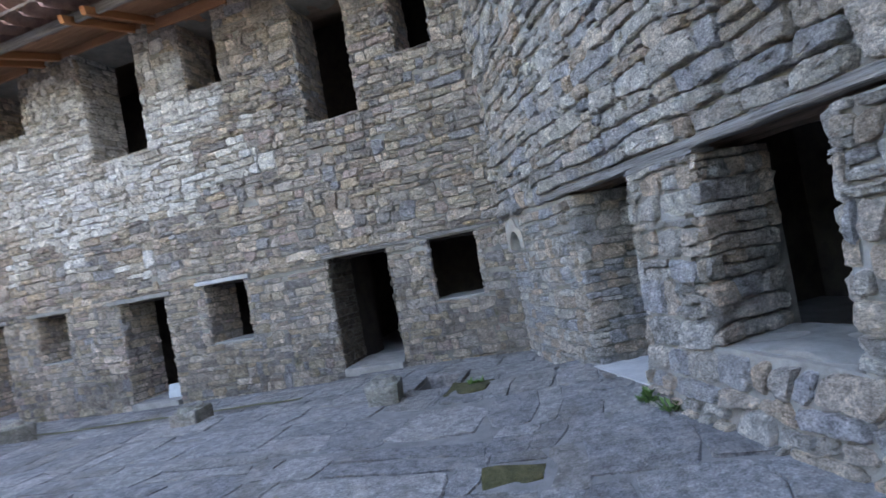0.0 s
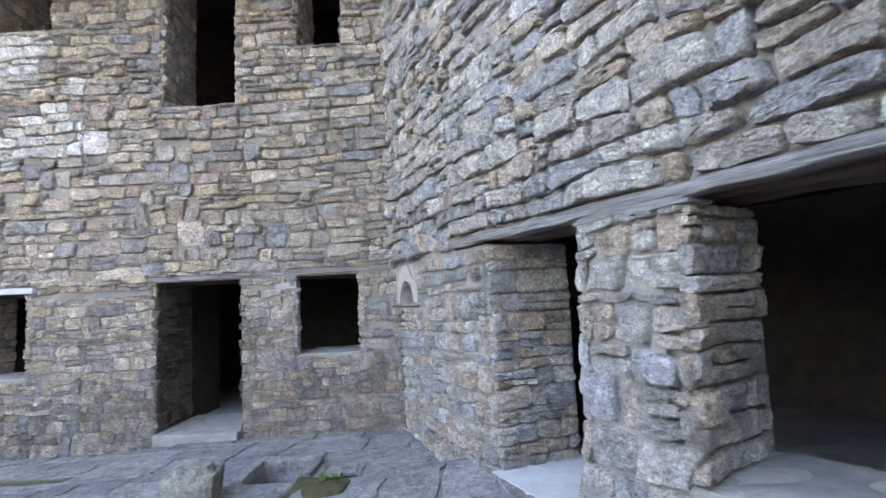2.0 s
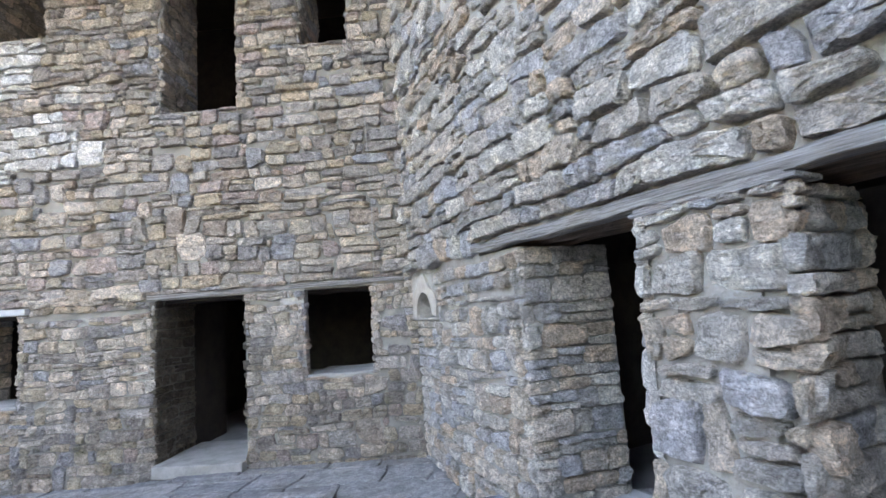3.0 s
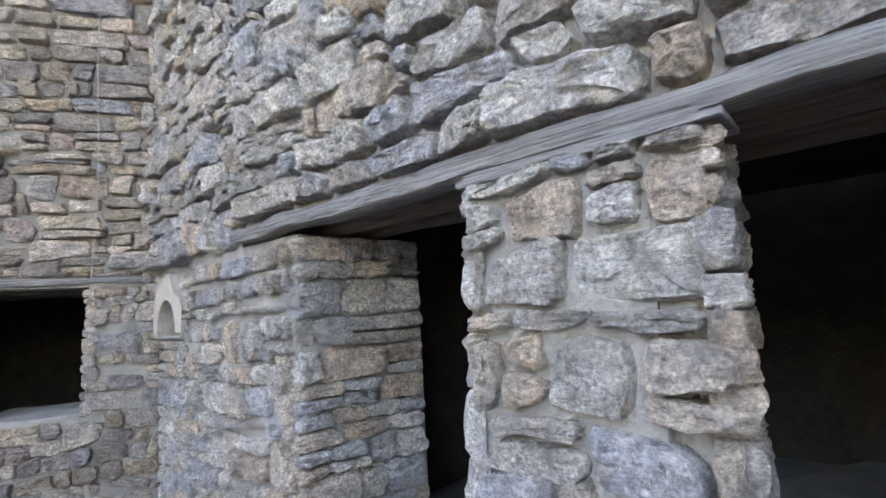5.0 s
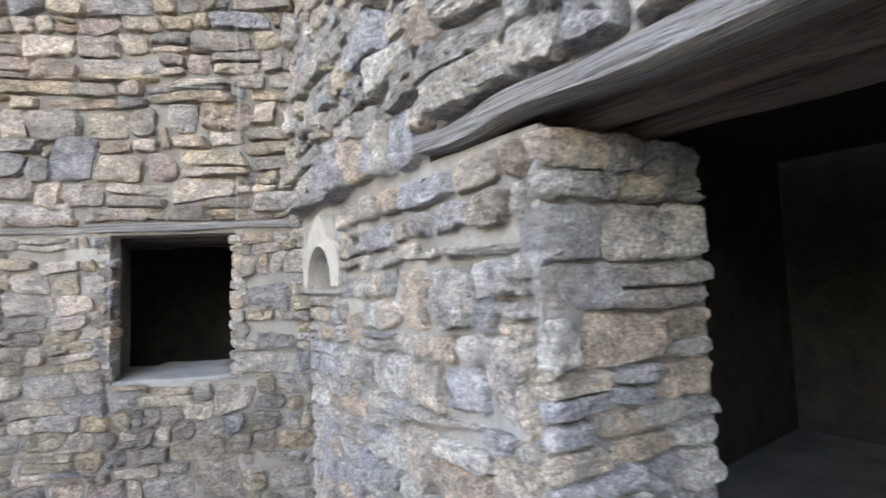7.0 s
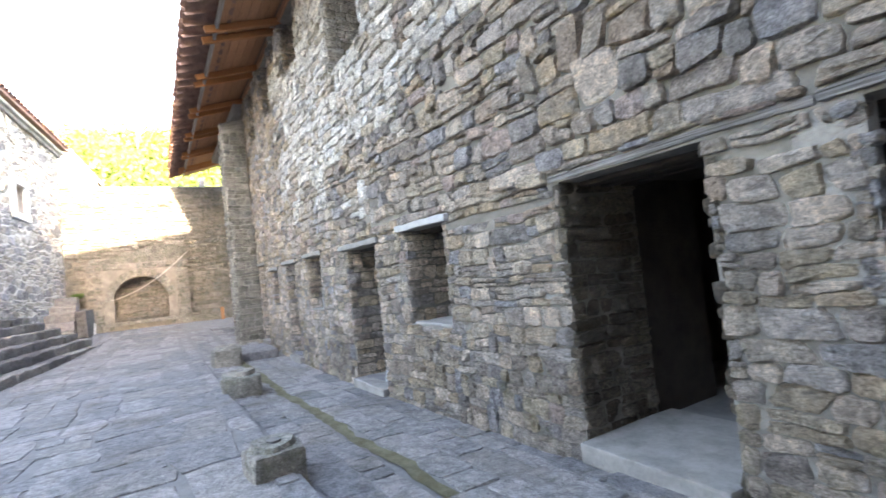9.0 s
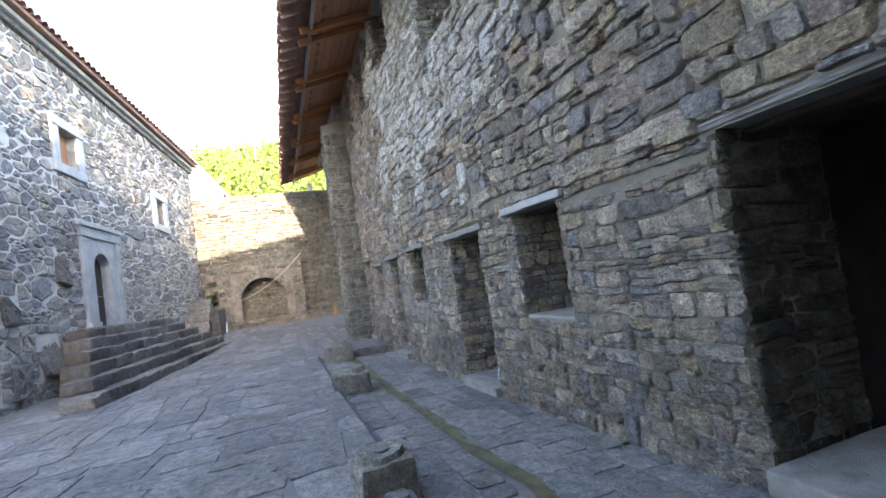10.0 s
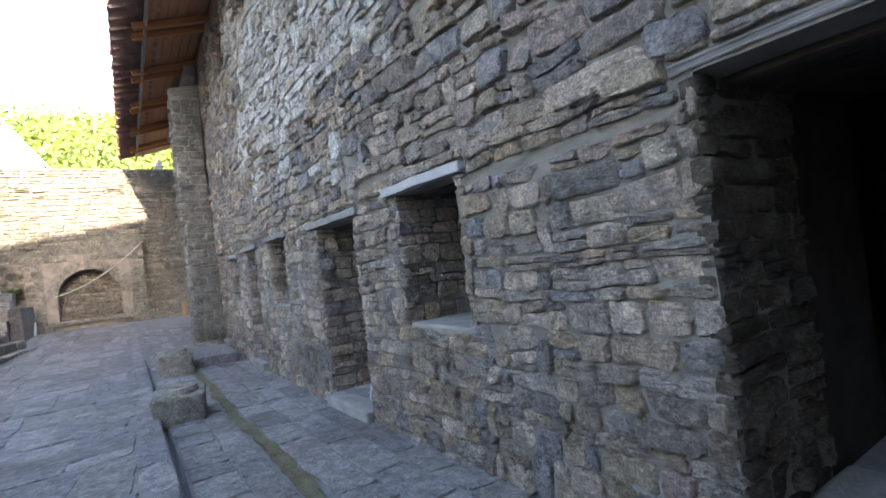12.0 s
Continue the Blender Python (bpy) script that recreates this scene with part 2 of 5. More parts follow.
def block_bm(size, bevel=0.01, cuts=0, rough=0.0, seed=0, at=(0, 0, 0)):
    """A box with worn, rounded edges, centred on at."""
    bm = bmesh.new()
    bmesh.ops.create_cube(bm, size=1.0)
    bmesh.ops.scale(bm, vec=size, verts=bm.verts)
    if bevel:
        bmesh.ops.bevel(bm, geom=bm.edges[:], offset=bevel, segments=2, profile=0.6, affect="EDGES")
    if cuts:
        long = [e for e in bm.edges if e.calc_length() > max(size) * 0.3]
        bmesh.ops.subdivide_edges(bm, edges=long, cuts=cuts, use_grid_fill=True)
    if rough:
        for v in bm.verts:
            v.co += noise.noise_vector(v.co * 3.1 + Vector((seed * 7.3, seed * 1.7, 0))) * rough
    bmesh.ops.translate(bm, vec=at, verts=bm.verts)
    return bm


def beam(name, a, b, w, h, material, parent=None, seed=0, rough=0.012, bevel=0.015, up=(0, 0, 1), cuts=9):
    """A squared timber from a to b, slightly bowed and worn."""
    a, b = Vector(a), Vector(b)
    d = b - a
    bm = block_bm((d.length, w, h), bevel, cuts, rough, seed)
    ob = part(name, bm, material, parent)
    x = d.normalized()
    y = Vector(up).cross(x).normalized()
    z = x.cross(y)
    ob.matrix_basis = Matrix.Translation((a + b) / 2) @ Matrix((x, y, z)).transposed().to_4x4()
    return ob


# ---- masonry ----
def cut_by(holes, ua, ub, va, vb):
    """The pieces of a stone that lie outside all openings."""
    pieces = [(ua, ub, va, vb)]
    for h0, h1, k0, k1 in holes:
        out = []
        for a, b, c, d in pieces:
            if b <= h0 or a >= h1 or d <= k0 or c >= k1:
                out.append((a, b, c, d))
                continue
            if a < h0:
                out.append((a, h0, c, d))
            if b > h1:
                out.append((h1, b, c, d))
            m0, m1 = max(a, h0), min(b, h1)
            if c < k0:
                out.append((m0, m1, c, k0))
            if d > k1:
                out.append((m0, m1, k1, d))
        pieces = out
    return [p for p in pieces if p[1] - p[0] > 0.035 and p[3] - p[2] > 0.02]


def courses(u0, u1, v0, v1, heights, widths, holes, rng, wave=0.03, tall_share=0.07):
    """Uneven courses: stones of varied width, some split in two, some reaching through two courses."""
    stones, v, taken = [], v0, []
    while v < v1 - 0.02:
        h = min(rng.uniform(*heights), v1 - v)
        if v1 - v - h < heights[0] * 0.5:
            h = v1 - v
        u, tall = u0, []
        while u < u1 - 0.01:
            w = rng.uniform(*widths) * rng.choice((0.6, 0.8, 1.0, 1.0, 1.3))
            if u1 - u - w < widths[0] * 0.5:
                w = u1 - u
            blocked = [t for t in taken if t[0] < u + w - 0.01 and t[1] > u + 0.01]
            if blocked:
                t = blocked[0]
                if t[0] > u + 0.04:
                    w = t[0] - u
                else:
                    u = t[1]
                    continue
            r = rng.random()
            if r < tall_share and w < widths[1] * 0.9 and v + h * 1.8 < v1:
                stones.append((u, u + w, v, v + h * 1.75, 0))
                tall.append((u, u + w))
            elif r < 0.24 and h > heights[0] * 1.25:
                k = rng.uniform(0.35, 0.65)
                stones.append((u, u + w, v, v + h * k, 0))
                stones.append((u, u + w, v + h * k, v + h, 0))
            else:
                stones.append((u, u + w, v, v + h, 0))
            u += w
        taken = tall
        v += h
    out = []
    for ua, ub, va, vb, _ in stones:
        dv = wave * (noise.noise(Vector((ua * 0.7, va * 0.5, 3.3)))) if v0 + 0.1 < va and vb < v1 - 0.1 else 0
        out += cut_by(holes, ua, ub, va + dv, vb + dv)
    return out


def clipped(poly, nx, ny, c):
    """The part of a convex polygon on which nx * u + ny * v <= c."""
    out = []
    for i, p in enumerate(poly):
        q = poly[i - 1]
        dp, dq = nx * p[0] + ny * p[1] - c, nx * q[0] + ny * q[1] - c
        if (dp <= 0) != (dq <= 0):
            t = dq / (dq - dp)
            out.append((q[0] + (p[0] - q[0]) * t, q[1] + (p[1] - q[1]) * t))
        if dp <= 0:
            out.append(p)
    return out


def rubble(rects, bounds, holes, rng, joint=0.014, squash=0.4, jitter=0.13, ragged=0.014, shift=0.05):
    """Shared-edge outlines of random rubble, grown from a loose layout of courses."""
    seeds = []
    for ua, ub, va, vb in rects:
        w, h = ub - ua, vb - va
        n = max(1, round(w * squash / h / 1.5))
        for k in range(n):
            seeds.append(((ua + (k + 0.5) * w / n) * squash + rng.gauss(0, jitter) * w / n * squash, (va + vb) / 2 + rng.gauss(0, shift) * h,
                          0.25 * h * h))
    if not seeds:
        return []
    reach = 2.75 * max(max(math.sqrt(q[2]) for q in seeds), 0.4 * squash * max(r[1] - r[0] for r in rects))
    grid = {}
    for i, q in enumerate(seeds):
        grid.setdefault((int(q[0] // reach), int(q[1] // reach)), []).append(i)
    u0, u1, v0, v1 = bounds
    polys = []
    for i, (pu, pv, pw) in enumerate(seeds):
        cu, r = pu / squash, reach
        poly = [(max(u0, cu - r / squash), max(v0, pv - r)), (min(u1, cu + r / squash), max(v0, pv - r)), (min(u1, cu + r / squash), min(v1, pv + r)), (max(u0, cu - r / squash), min(v1, pv + r))]
        gu, gv = int(pu // reach), int(pv // reach)
        near_by = []
        for du in (-1, 0, 1):
            for dv in (-1, 0, 1):
                for k in grid.get((gu + du, gv + dv), ()):
                    if k != i:
                        near_by.append(((seeds[k][0] - pu) ** 2 + (seeds[k][1] - pv) ** 2, k))
        near_by.sort()
        for d2, k in near_by[:26]:
            qu, qv, qw = seeds[k]
            nx, ny = (qu - pu) * squash, qv - pv
            c = (qu * qu + qv * qv - pu * pu - pv * pv - qw + pw) / 2
            poly = clipped(poly, nx, ny, c - joint / 2 * math.hypot(nx, ny))
            if len(poly) < 3:
                break
        for a, b, lo, hi in holes:
            if len(poly) < 3:
                break
            if max(p[0] for p in poly) > a and min(p[0] for p in poly) < b and max(p[1] for p in poly) > lo and min(p[1] for p in poly) < hi:
                side = max(((a - cu) * squash, 0), ((cu - b) * squash, 1), (lo - pv, 2), (pv - hi, 3))[1]
                e = rng.uniform(-1.4, 0.6) * ragged
                poly = clipped(poly, *((1, 0, a - e), (-1, 0, -b - e), (0, 1, lo - abs(e)), (0, -1, -hi - abs(e)))[side])
        if len(poly) >= 3:
            area = abs(sum(poly[j - 1][0] * poly[j][1] - poly[j][0] * poly[j - 1][1] for j in range(len(poly)))) / 2
            if area > 0.0009:
                polys.append(poly)
    return polys


def coursed(rects, bounds, holes, rng, joint=0.014, warp=0.022, uneven=0.1, ragged=0.014):
    """Outlines of roughly squared stones in wavering courses: the layout's corners drift together, each stone's own a little more."""
    u0, u1, v0, v1 = bounds
    polys = []
    for ua, ub, va, vb in rects:
        w, h = ub - ua - joint, vb - va - joint
        if w < 0.02 or h < 0.02:
            continue
        cu, cv = (ua + ub) / 2, (va + vb) / 2
        lean, wedge = rng.gauss(0, uneven) * h, rng.gauss(0, uneven * 0.8)
        poly = []
        for x, y in ((-0.5, -0.5), (0, -0.5), (0.5, -0.5), (0.5, 0), (0.5, 0.5), (0, 0.5), (-0.5, 0.5), (-0.5, 0)):
            u, v = cu + x * w + lean * y, cv + y * h * (1 + wedge * x * 2)
            if x and y:
                u, v = u - x * w * min(0.5, abs(rng.gauss(0, uneven * 0.8))) * min(1.0, h / w), v - y * h * abs(rng.gauss(0, uneven * 0.6))
            q = noise.noise_vector(Vector((u * 2.6, v * 3.4, 4.0))) * warp + noise.noise_vector(Vector((u * 8, v * 9, 9.0))) * warp * 0.45
            poly.append((min(u1, max(u0, u + q.x * 1.5)), min(v1, max(v0, v + q.y))))
        for a, b, lo, hi in holes:
            if len(poly) > 2 and max(p[0] for p in poly) > a and min(p[0] for p in poly) < b and max(p[1] for p in poly) > lo and min(p[1] for p in poly) < hi:
                side = max((a - cu, 0), (cu - b, 1), (lo - cv, 2), (cv - hi, 3))[1]
                e = rng.uniform(-1.4, 0.6) * ragged
                poly = clipped(poly, *((1, 0, a - e), (-1, 0, -b - e), (0, 1, lo - abs(e)), (0, -1, -hi - abs(e)))[side])
        if len(poly) > 2:
            polys.append(poly)
    return polys


def stone_body(poly, rng, sink, hump, seg, rings, back, tilt):
    """One rough stone over its outline: drawn-in edges, broken corners, an uneven sloping face. Gives vertices (u, v, n) and faces."""
    cu, cv = sum(p[0] for p in poly) / len(poly), sum(p[1] for p in poly) / len(poly)
    line = []
    for j, p in enumerate(poly):
        q = poly[(j + 1) % len(poly)]
        l = math.hypot(q[0] - p[0], q[1] - p[1])
        t0 = min(0.32, rng.uniform(0.15, 1.0) * 0.03 / max(l, 1e-4))
        n = max(1, int(l / seg))
        for k in range(n + 1):
            t = t0 + (1 - 2 * t0) * k / n
            line.append((p[0] + (q[0] - p[0]) * t, p[1] + (q[1] - p[1]) * t))
    size = math.sqrt(max(1e-5, abs(sum(line[j - 1][0] * line[j][1] - line[j][0] * line[j - 1][1] for j in range(len(line)))) / 2))
    rough = min(0.006, 0.06 * size)
    gx, gy = rng.gauss(0, tilt), rng.gauss(0, tilt * 1.3)
    top = rng.uniform(0.3, 1.3) * hump
    off = Vector((rng.uniform(0, 99), rng.uniform(0, 99), 0))
    m = len(line)
    verts = [(u, v, -back) for u, v in line]
    for k, scale in enumerate(rings):
        for u, v in line:
            j = rng.uniform(-1, 1) * rough
            du, dv = (u - cu) * scale, (v - cv) * scale
            n = (gx * du + gy * dv) * 0.9 + 0.55 * hump * noise.noise(Vector((du * 13, dv * 13, 1)) + off) + 0.35 * hump * rng.uniform(-1, 1)
            n = -sink * rng.uniform(0.6, 1.25) + 0.5 * n if k == 0 else n + top * (0.75 if k == 1 else 1.0)
            verts.append((cu + du + j, cv + dv + rng.uniform(-1, 1) * rough, n))
    verts.append((cu, cv, top))
    faces = []
    for r in range(len(rings)):
        for j in range(m):
            a, b = r * m + j, r * m + (j + 1) % m
            faces.append((a, b, b + m, a + m))
    last = len(rings) * m
    faces += [(last + j, last + (j + 1) % m, len(verts) - 1) for j in range(m)]
    return verts, faces, cu, cv


def set_rubble(parent, P, polys, rng, material, sink=0.02, hump=0.014, lift=0.0, proud=0.01, seg=0.08, rings=(1.0, 0.9, 0.6), near=None, limit=300, name="stone",
               rest="rubble_stones", back=0.06, tilt=0.09):
    """Lays a stone on each outline of the surface P(u, v, n). The nearest to the given stretch are pieces of their own; the rest is joined."""
    polys = sorted(polys, key=lambda p: near(p[0][0], p[0][1])) if near else polys
    all_v, all_f, base = [], [], 0
    for i, poly in enumerate(polys):
        vs, fs, cu, cv = stone_body(poly, rng, sink, hump, seg, rings, back, tilt)
        n0 = lift + rng.uniform(-proud, proud)
        o = P(cu, cv, n0)
        eu, ev = (P(cu + 0.02, cv, n0) - o) / 0.02, (P(cu, cv + 0.02, n0) - o) / 0.02
        en = (P(cu, cv, n0 + 0.02) - o).normalized()
        if eu.cross(ev).dot(en) < 0:
            fs = [tuple(reversed(f)) for f in fs]
        local = [eu * (u - cu) + ev * (v - cv) + en * n for u, v, n in vs]
        if near and i < limit:
            ob = mesh_object(name, local, fs, material, parent)
            ob.matrix_basis = Matrix.Translation(o)
        else:
            all_v += [o + p for p in local]
            all_f += [tuple(k + base for k in f) for f in fs]
            base += len(local)
    if all_v:
        ob = mesh_object(rest, all_v, all_f, material, parent)
        ob["kind"] = "stuff"


def core(name, P, us, vs, holes, thick, material, label, parent=None):
    """The solid body of a wall on the surface P, with its openings cut right through."""
    us = sorted(set(round(x, 4) for x in list(us) + [e for h in holes for e in h[:2]] if us[0] <= x <= us[-1]))
    vs = sorted(set(round(x, 4) for x in list(vs) + [e for h in holes for e in h[2:]] if vs[0] <= x <= vs[-1]))
    verts, faces, index = [], [], {}

    def vert(i, j, k):
        if (i, j, k) not in index:
            index[i, j, k] = len(verts)
            p = P(us[i], vs[j], 0.0)
            verts.append(P(us[i], vs[j], -0.014 + 0.016 * noise.noise(p * 7.0) + 0.007 * noise.noise(p * 19.0) if k == 0 else -thick))
        return index[i, j, k]

    def solid(i, j):
        if not (0 <= i < len(us) - 1 and 0 <= j < len(vs) - 1):
            return False
        u, v = (us[i] + us[i + 1]) / 2, (vs[j] + vs[j + 1]) / 2
        return not any(a < u < b and c < v < d for a, b, c, d in holes)

    for i in range(len(us) - 1):
        for j in range(len(vs) - 1):
            if not solid(i, j):
                continue
            for k in (0, 1):
                faces.append([vert(i, j, k), vert(i + 1, j, k), vert(i + 1, j + 1, k), vert(i, j + 1, k)])
            for (di, dj), (p, q) in (((-1, 0), ((i, j), (i, j + 1))), ((1, 0), ((i + 1, j), (i + 1, j + 1))),
                                     ((0, -1), ((i, j), (i + 1, j))), ((0, 1), ((i, j + 1), (i + 1, j + 1)))):
                if not solid(i + di, j + dj):
                    faces.append([vert(*p, 0), vert(*q, 0), vert(*q, 1), vert(*p, 1)])
    ob = mesh_object(name, verts, faces, material, parent)
    return tagged(ob, label, "wall", kind="structure")


def reveals(parent, P, hole, depth, rng, material, heights=(0.06, 0.15), widths=(0.12, 0.32), splay=(0.0, 0.0), sides="lr", big=1.0):
    """Stones on the two jambs of an opening; the joined rest of the wall holds them."""
    u0, u1, v0, v1 = hole
    for side in sides:
        if side == "l":
            f = lambda a, v, n: P(u0 + splay[0] * a + n, v, -a)
        else:
            f = lambda a, v, n: P(u1 - splay[1] * a - n, v, -a)
        rects = courses(0.0, depth, v0, v1, heights, widths, [], rng, 0.03, 0.0)
        set_rubble(parent, f, coursed(rects, (0.0, depth, v0, v1), [], rng, 0.008), rng, material, 0.012, 0.016 * big, 0.008, 0.012, rest="jamb_stones")


# ---- surfaces of the walls ----
def PA(u, v, n):
    """The long house's front: u along x, v up."""
    return Vector((u, 6.0 - n, v))


B_FOOT, B_RUN, B_OUT = Vector((1.272, 4.466, 0)), Vector((0.497, -0.868, 0)), Vector((-0.868, -0.497, 0))
B_RUN0, B_OUT0 = Vector((0.421, -0.907, 0)), Vector((-0.907, -0.421, 0))


def PB(s, v, n):
    """The slanting wing's front: s from the beam's end, v up; its foot is battered."""
    foot = 0.0
    if s > 1.15 and v < 1.87:
        foot = (0.045 + (1.87 - v) * 0.06 + max(0.0, 0.65 - v) * 0.2) * min(1.0, (s - 1.15) / 0.2)
    if s < -0.93 and v < 1.41:
        foot = -0.06
    run, out = (B_RUN, B_OUT) if s >= 0 else (B_RUN0, B_OUT0)
    p = B_FOOT + run * s + out * (n + foot)
    return Vector((p.x, p.y, v))


def PC(u, v, n):
    """The church's long side, its eaves falling slightly away from the yard's mouth."""
    return Vector((-9.0 - 0.986 * u + 0.166 * n, -1.28 + 0.166 * u + 0.986 * n, v * (1 - 0.01 * u)))


def PF(u, v, n):
    """The yard's end wall: u along y."""
    return Vector((-22.0 + n, u, v))


def level(x):
    """Height of the yard's paving along its length."""
    return float(np.interp(x, [-26, -20, -15, -11, -7, -3, 0, 3], [0.45, 0.22, 0.0, -0.06, -0.06, 0.06, 0.12, 0.12]))


def strip_level(x, y):
    """Height of the lower strip before the long house."""
    return level(x) - float(np.interp(x, [-12.2, -11.8, -2.6, -1.6], [0.0, 0.09, 0.09, 0.02])) - 0.05 * max(0.0, min(1.0, (y - 4.4) / 1.6))


def rise(x, y):
    """The paving climbs a little towards the wing's foot."""
    away = (Vector((x, y, 0)) - B_FOOT).dot(B_OUT)
    along = (Vector((x, y, 0)) - B_FOOT).dot(B_RUN)
    t = max(0.0, min(1.0, 1.0 - away / 1.4)) * max(0.0, min(1.0, (along + 0.9) / 0.9))
    return 0.13 * t * t * (3 - 2 * t) if x > 0 else 0.0


def PG(u, v, n):
    return Vector((u, v, level(u) + rise(u, v) + n))


def PS(u, v, n):
    return Vector((u, v, strip_level(u, v) + n))


# ---- ground ----
xs = sorted([-400, -200, -100, -60, -40, -0.52, -0.47, -0.1, -0.05] + [x * 0.5 for x in range(-60, 13)] + [0.25 + x * 0.5 for x in range(8)] + [10, 20, 60, 150, 400])
ys = sorted([-400, -150, -60, -30, -15, 4.425, 4.445, 4.475, 4.49, 4.55, 4.25, 3.75, 3.25, 2.75, 2.25, 1.75, 1.25, 0.75, 0.25, 4.9, 4.95] + [y * 0.5 for y in range(-16, 25)] + [16, 30, 80, 200, 400])
gv = []
for x in xs:
    for y in ys:
        lower = min(level(x), strip_level(x, y)) if 4.43 < y < 6.2 else level(x)
        if -0.48 < x < -0.09 and 4.54 < y < 4.91:
            lower -= 0.3
        if 4.44 < y < 4.48 and -11.8 < x < -2.4:
            lower -= 0.05
        gv.append((x, y, lower + (rise(x, y) if y < 4.43 else 0.0) - 0.009))
ny = len(ys)
gf = [(i * ny + j, (i + 1) * ny + j, (i + 1) * ny + j + 1, i * ny + j + 1) for i in range(len(xs) - 1) for j in range(ny - 1)]
ground = tagged(mesh_object("ground", gv, gf, M_EARTH), "packed grey earth under the yard's paving", "ground", kind="structure")

# ---- the long house: front wall ----
A_DOORS = [(-2.19, -1.2, -0.15, 1.8), (-6.4, -5.35, -0.25, 1.7), (-10.1, -9.3, -0.25, 1.72), (-12.95, -12.25, -0.1, 1.85)]
A_WINDOWS = [(-0.57, 0.155, 0.9, 1.8), (-4.52, -3.7, 0.76, 1.75), (-8.45, -7.65, 0.84, 1.74), (-11.5, -10.85, 0.9, 1.66)]
A_UPPER = [(-2.12, -1.23, 3.87, 5.8), (-0.52, 0.03, 4.52, 5.8), (-4.2, -3.5, 4.93, 6.1), (-6.4, -5.15, 4.22, 6.22), (-8.9, -7.9, 5.15, 6.22),
           (-10.9, -10.1, 5.0, 6.22), (-12.6, -11.9, 4.9, 6.22)]
A_HOLES = A_DOORS + A_WINDOWS + A_UPPER
A_BODY = [(-0.82, 0.2, 0.9, 1.8) if h == A_WINDOWS[0] else h for h in A_HOLES]
wall_a = core("wall_north", PA, list(np.linspace(-18.5, 0.9, 180)), list(np.linspace(-0.4, 6.5, 64)), A_BODY, 0.75, M_MORTAR_D, "long two-storey front of mortared rubble with doors and windows")

# ---- the slanting wing: front wall ----
B_O1, B_O2, B_BEAM = (0.45, 1.455, 0.05, 1.86), (2.09, 2.91, 0.68, 1.86), (-0.04, 3.34, 1.86, 1.952)
B_NICHE = (-1.58, -0.9, 1.42, 1.84)
# Bare top above 7 m is unseen, added to throw shadow on the end wall.
wall_b = core("wall_east", PB, [-1.75, -0.95, -0.92] + list(np.linspace(-1.7, 5.0, 112)) + [7.0, 9.0], list(np.linspace(-0.3, 3.0, 56)) + [0.65, 1.41, 3.4, 3.8, 4.2, 4.8, 5.4, 6.0, 7.0, 8.5, 10.0],
              [B_O1, (1.95, *B_O2[1:]), B_BEAM, B_NICHE], 0.7, M_MORTAR,
              "tall slanting front of grey rubble with two openings under one beam")

# ---- church side wall and end wall ----
C_DOOR, C_W1, C_W2 = (5.15, 6.45, 1.3, 3.55), (4.5, 5.2, 5.3, 6.2), (9.6, 10.2, 4.75, 5.7)
wall_c = core("wall_south", PC, list(np.linspace(0, 13.3, 100)), list(np.linspace(-0.3, 8.0, 64)), [C_DOOR, C_W1, C_W2], 0.8, M_MORTAR_W, "church side wall of dark rubble with pale mortar")
wall_f = core("wall_west", PF, list(np.linspace(0.0, 9.0, 60)), list(np.linspace(-0.2, 5.75, 40)), [], 0.6, M_MORTAR_D, "yard end wall of tan rubble, partly sunlit")

# ---- closing walls, rooms and ceilings ----
def slab(name, x0, x1, y0, y1, z0, z1, material, label, category, kind="structure", parent=None):
    bm = block_bm((x1 - x0, y1 - y0, z1 - z0), 0.0)
    ob = part(name, bm, material, parent)
    ob.location = ((x0 + x1) / 2, (y0 + y1) / 2, (z0 + z1) / 2)
    return tagged(ob, label, category, kind=kind)


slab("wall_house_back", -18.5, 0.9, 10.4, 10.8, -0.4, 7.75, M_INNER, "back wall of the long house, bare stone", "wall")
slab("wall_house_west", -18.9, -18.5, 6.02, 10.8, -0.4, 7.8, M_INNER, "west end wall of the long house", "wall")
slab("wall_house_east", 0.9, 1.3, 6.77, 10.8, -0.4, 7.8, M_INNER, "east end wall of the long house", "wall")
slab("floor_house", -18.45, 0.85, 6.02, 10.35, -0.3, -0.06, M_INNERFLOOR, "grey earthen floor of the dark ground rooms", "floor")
slab("ceiling_house", -18.45, 0.85, 6.77, 10.35, 2.6, 2.85, M_DARKTIMBER, "dark plank ceiling over the ground rooms", "ceiling")
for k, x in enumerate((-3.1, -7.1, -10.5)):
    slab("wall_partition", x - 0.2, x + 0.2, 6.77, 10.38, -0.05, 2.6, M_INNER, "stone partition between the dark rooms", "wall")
# Unseen wall behind the camera, 9 m tall to cut southern sky light.
slab("wall_yard_south", -0.5, 9.0, -5.3, -4.8, -0.3, 9.0, M_STONE_C, "unseen plain rubble wall added to block the southern sky", "wall")
slab("wall_yard_low", -9.4, -0.5, -5.3, -4.8, -0.3, 2.2, M_STONE_C, "low rubble wall closing the yard", "wall")
slab("wall_yard_southwest", -9.4, -9.0, -4.8, -2.1, -0.3, 2.2, M_STONE_C, "plain rubble wall beside the church", "wall")
PBR = lambda s, v, n: B_FOOT + B_RUN * s + B_OUT * n + Vector((0, 0, v))
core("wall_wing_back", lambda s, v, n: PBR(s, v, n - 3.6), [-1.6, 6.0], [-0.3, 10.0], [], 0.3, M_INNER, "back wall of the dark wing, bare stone")
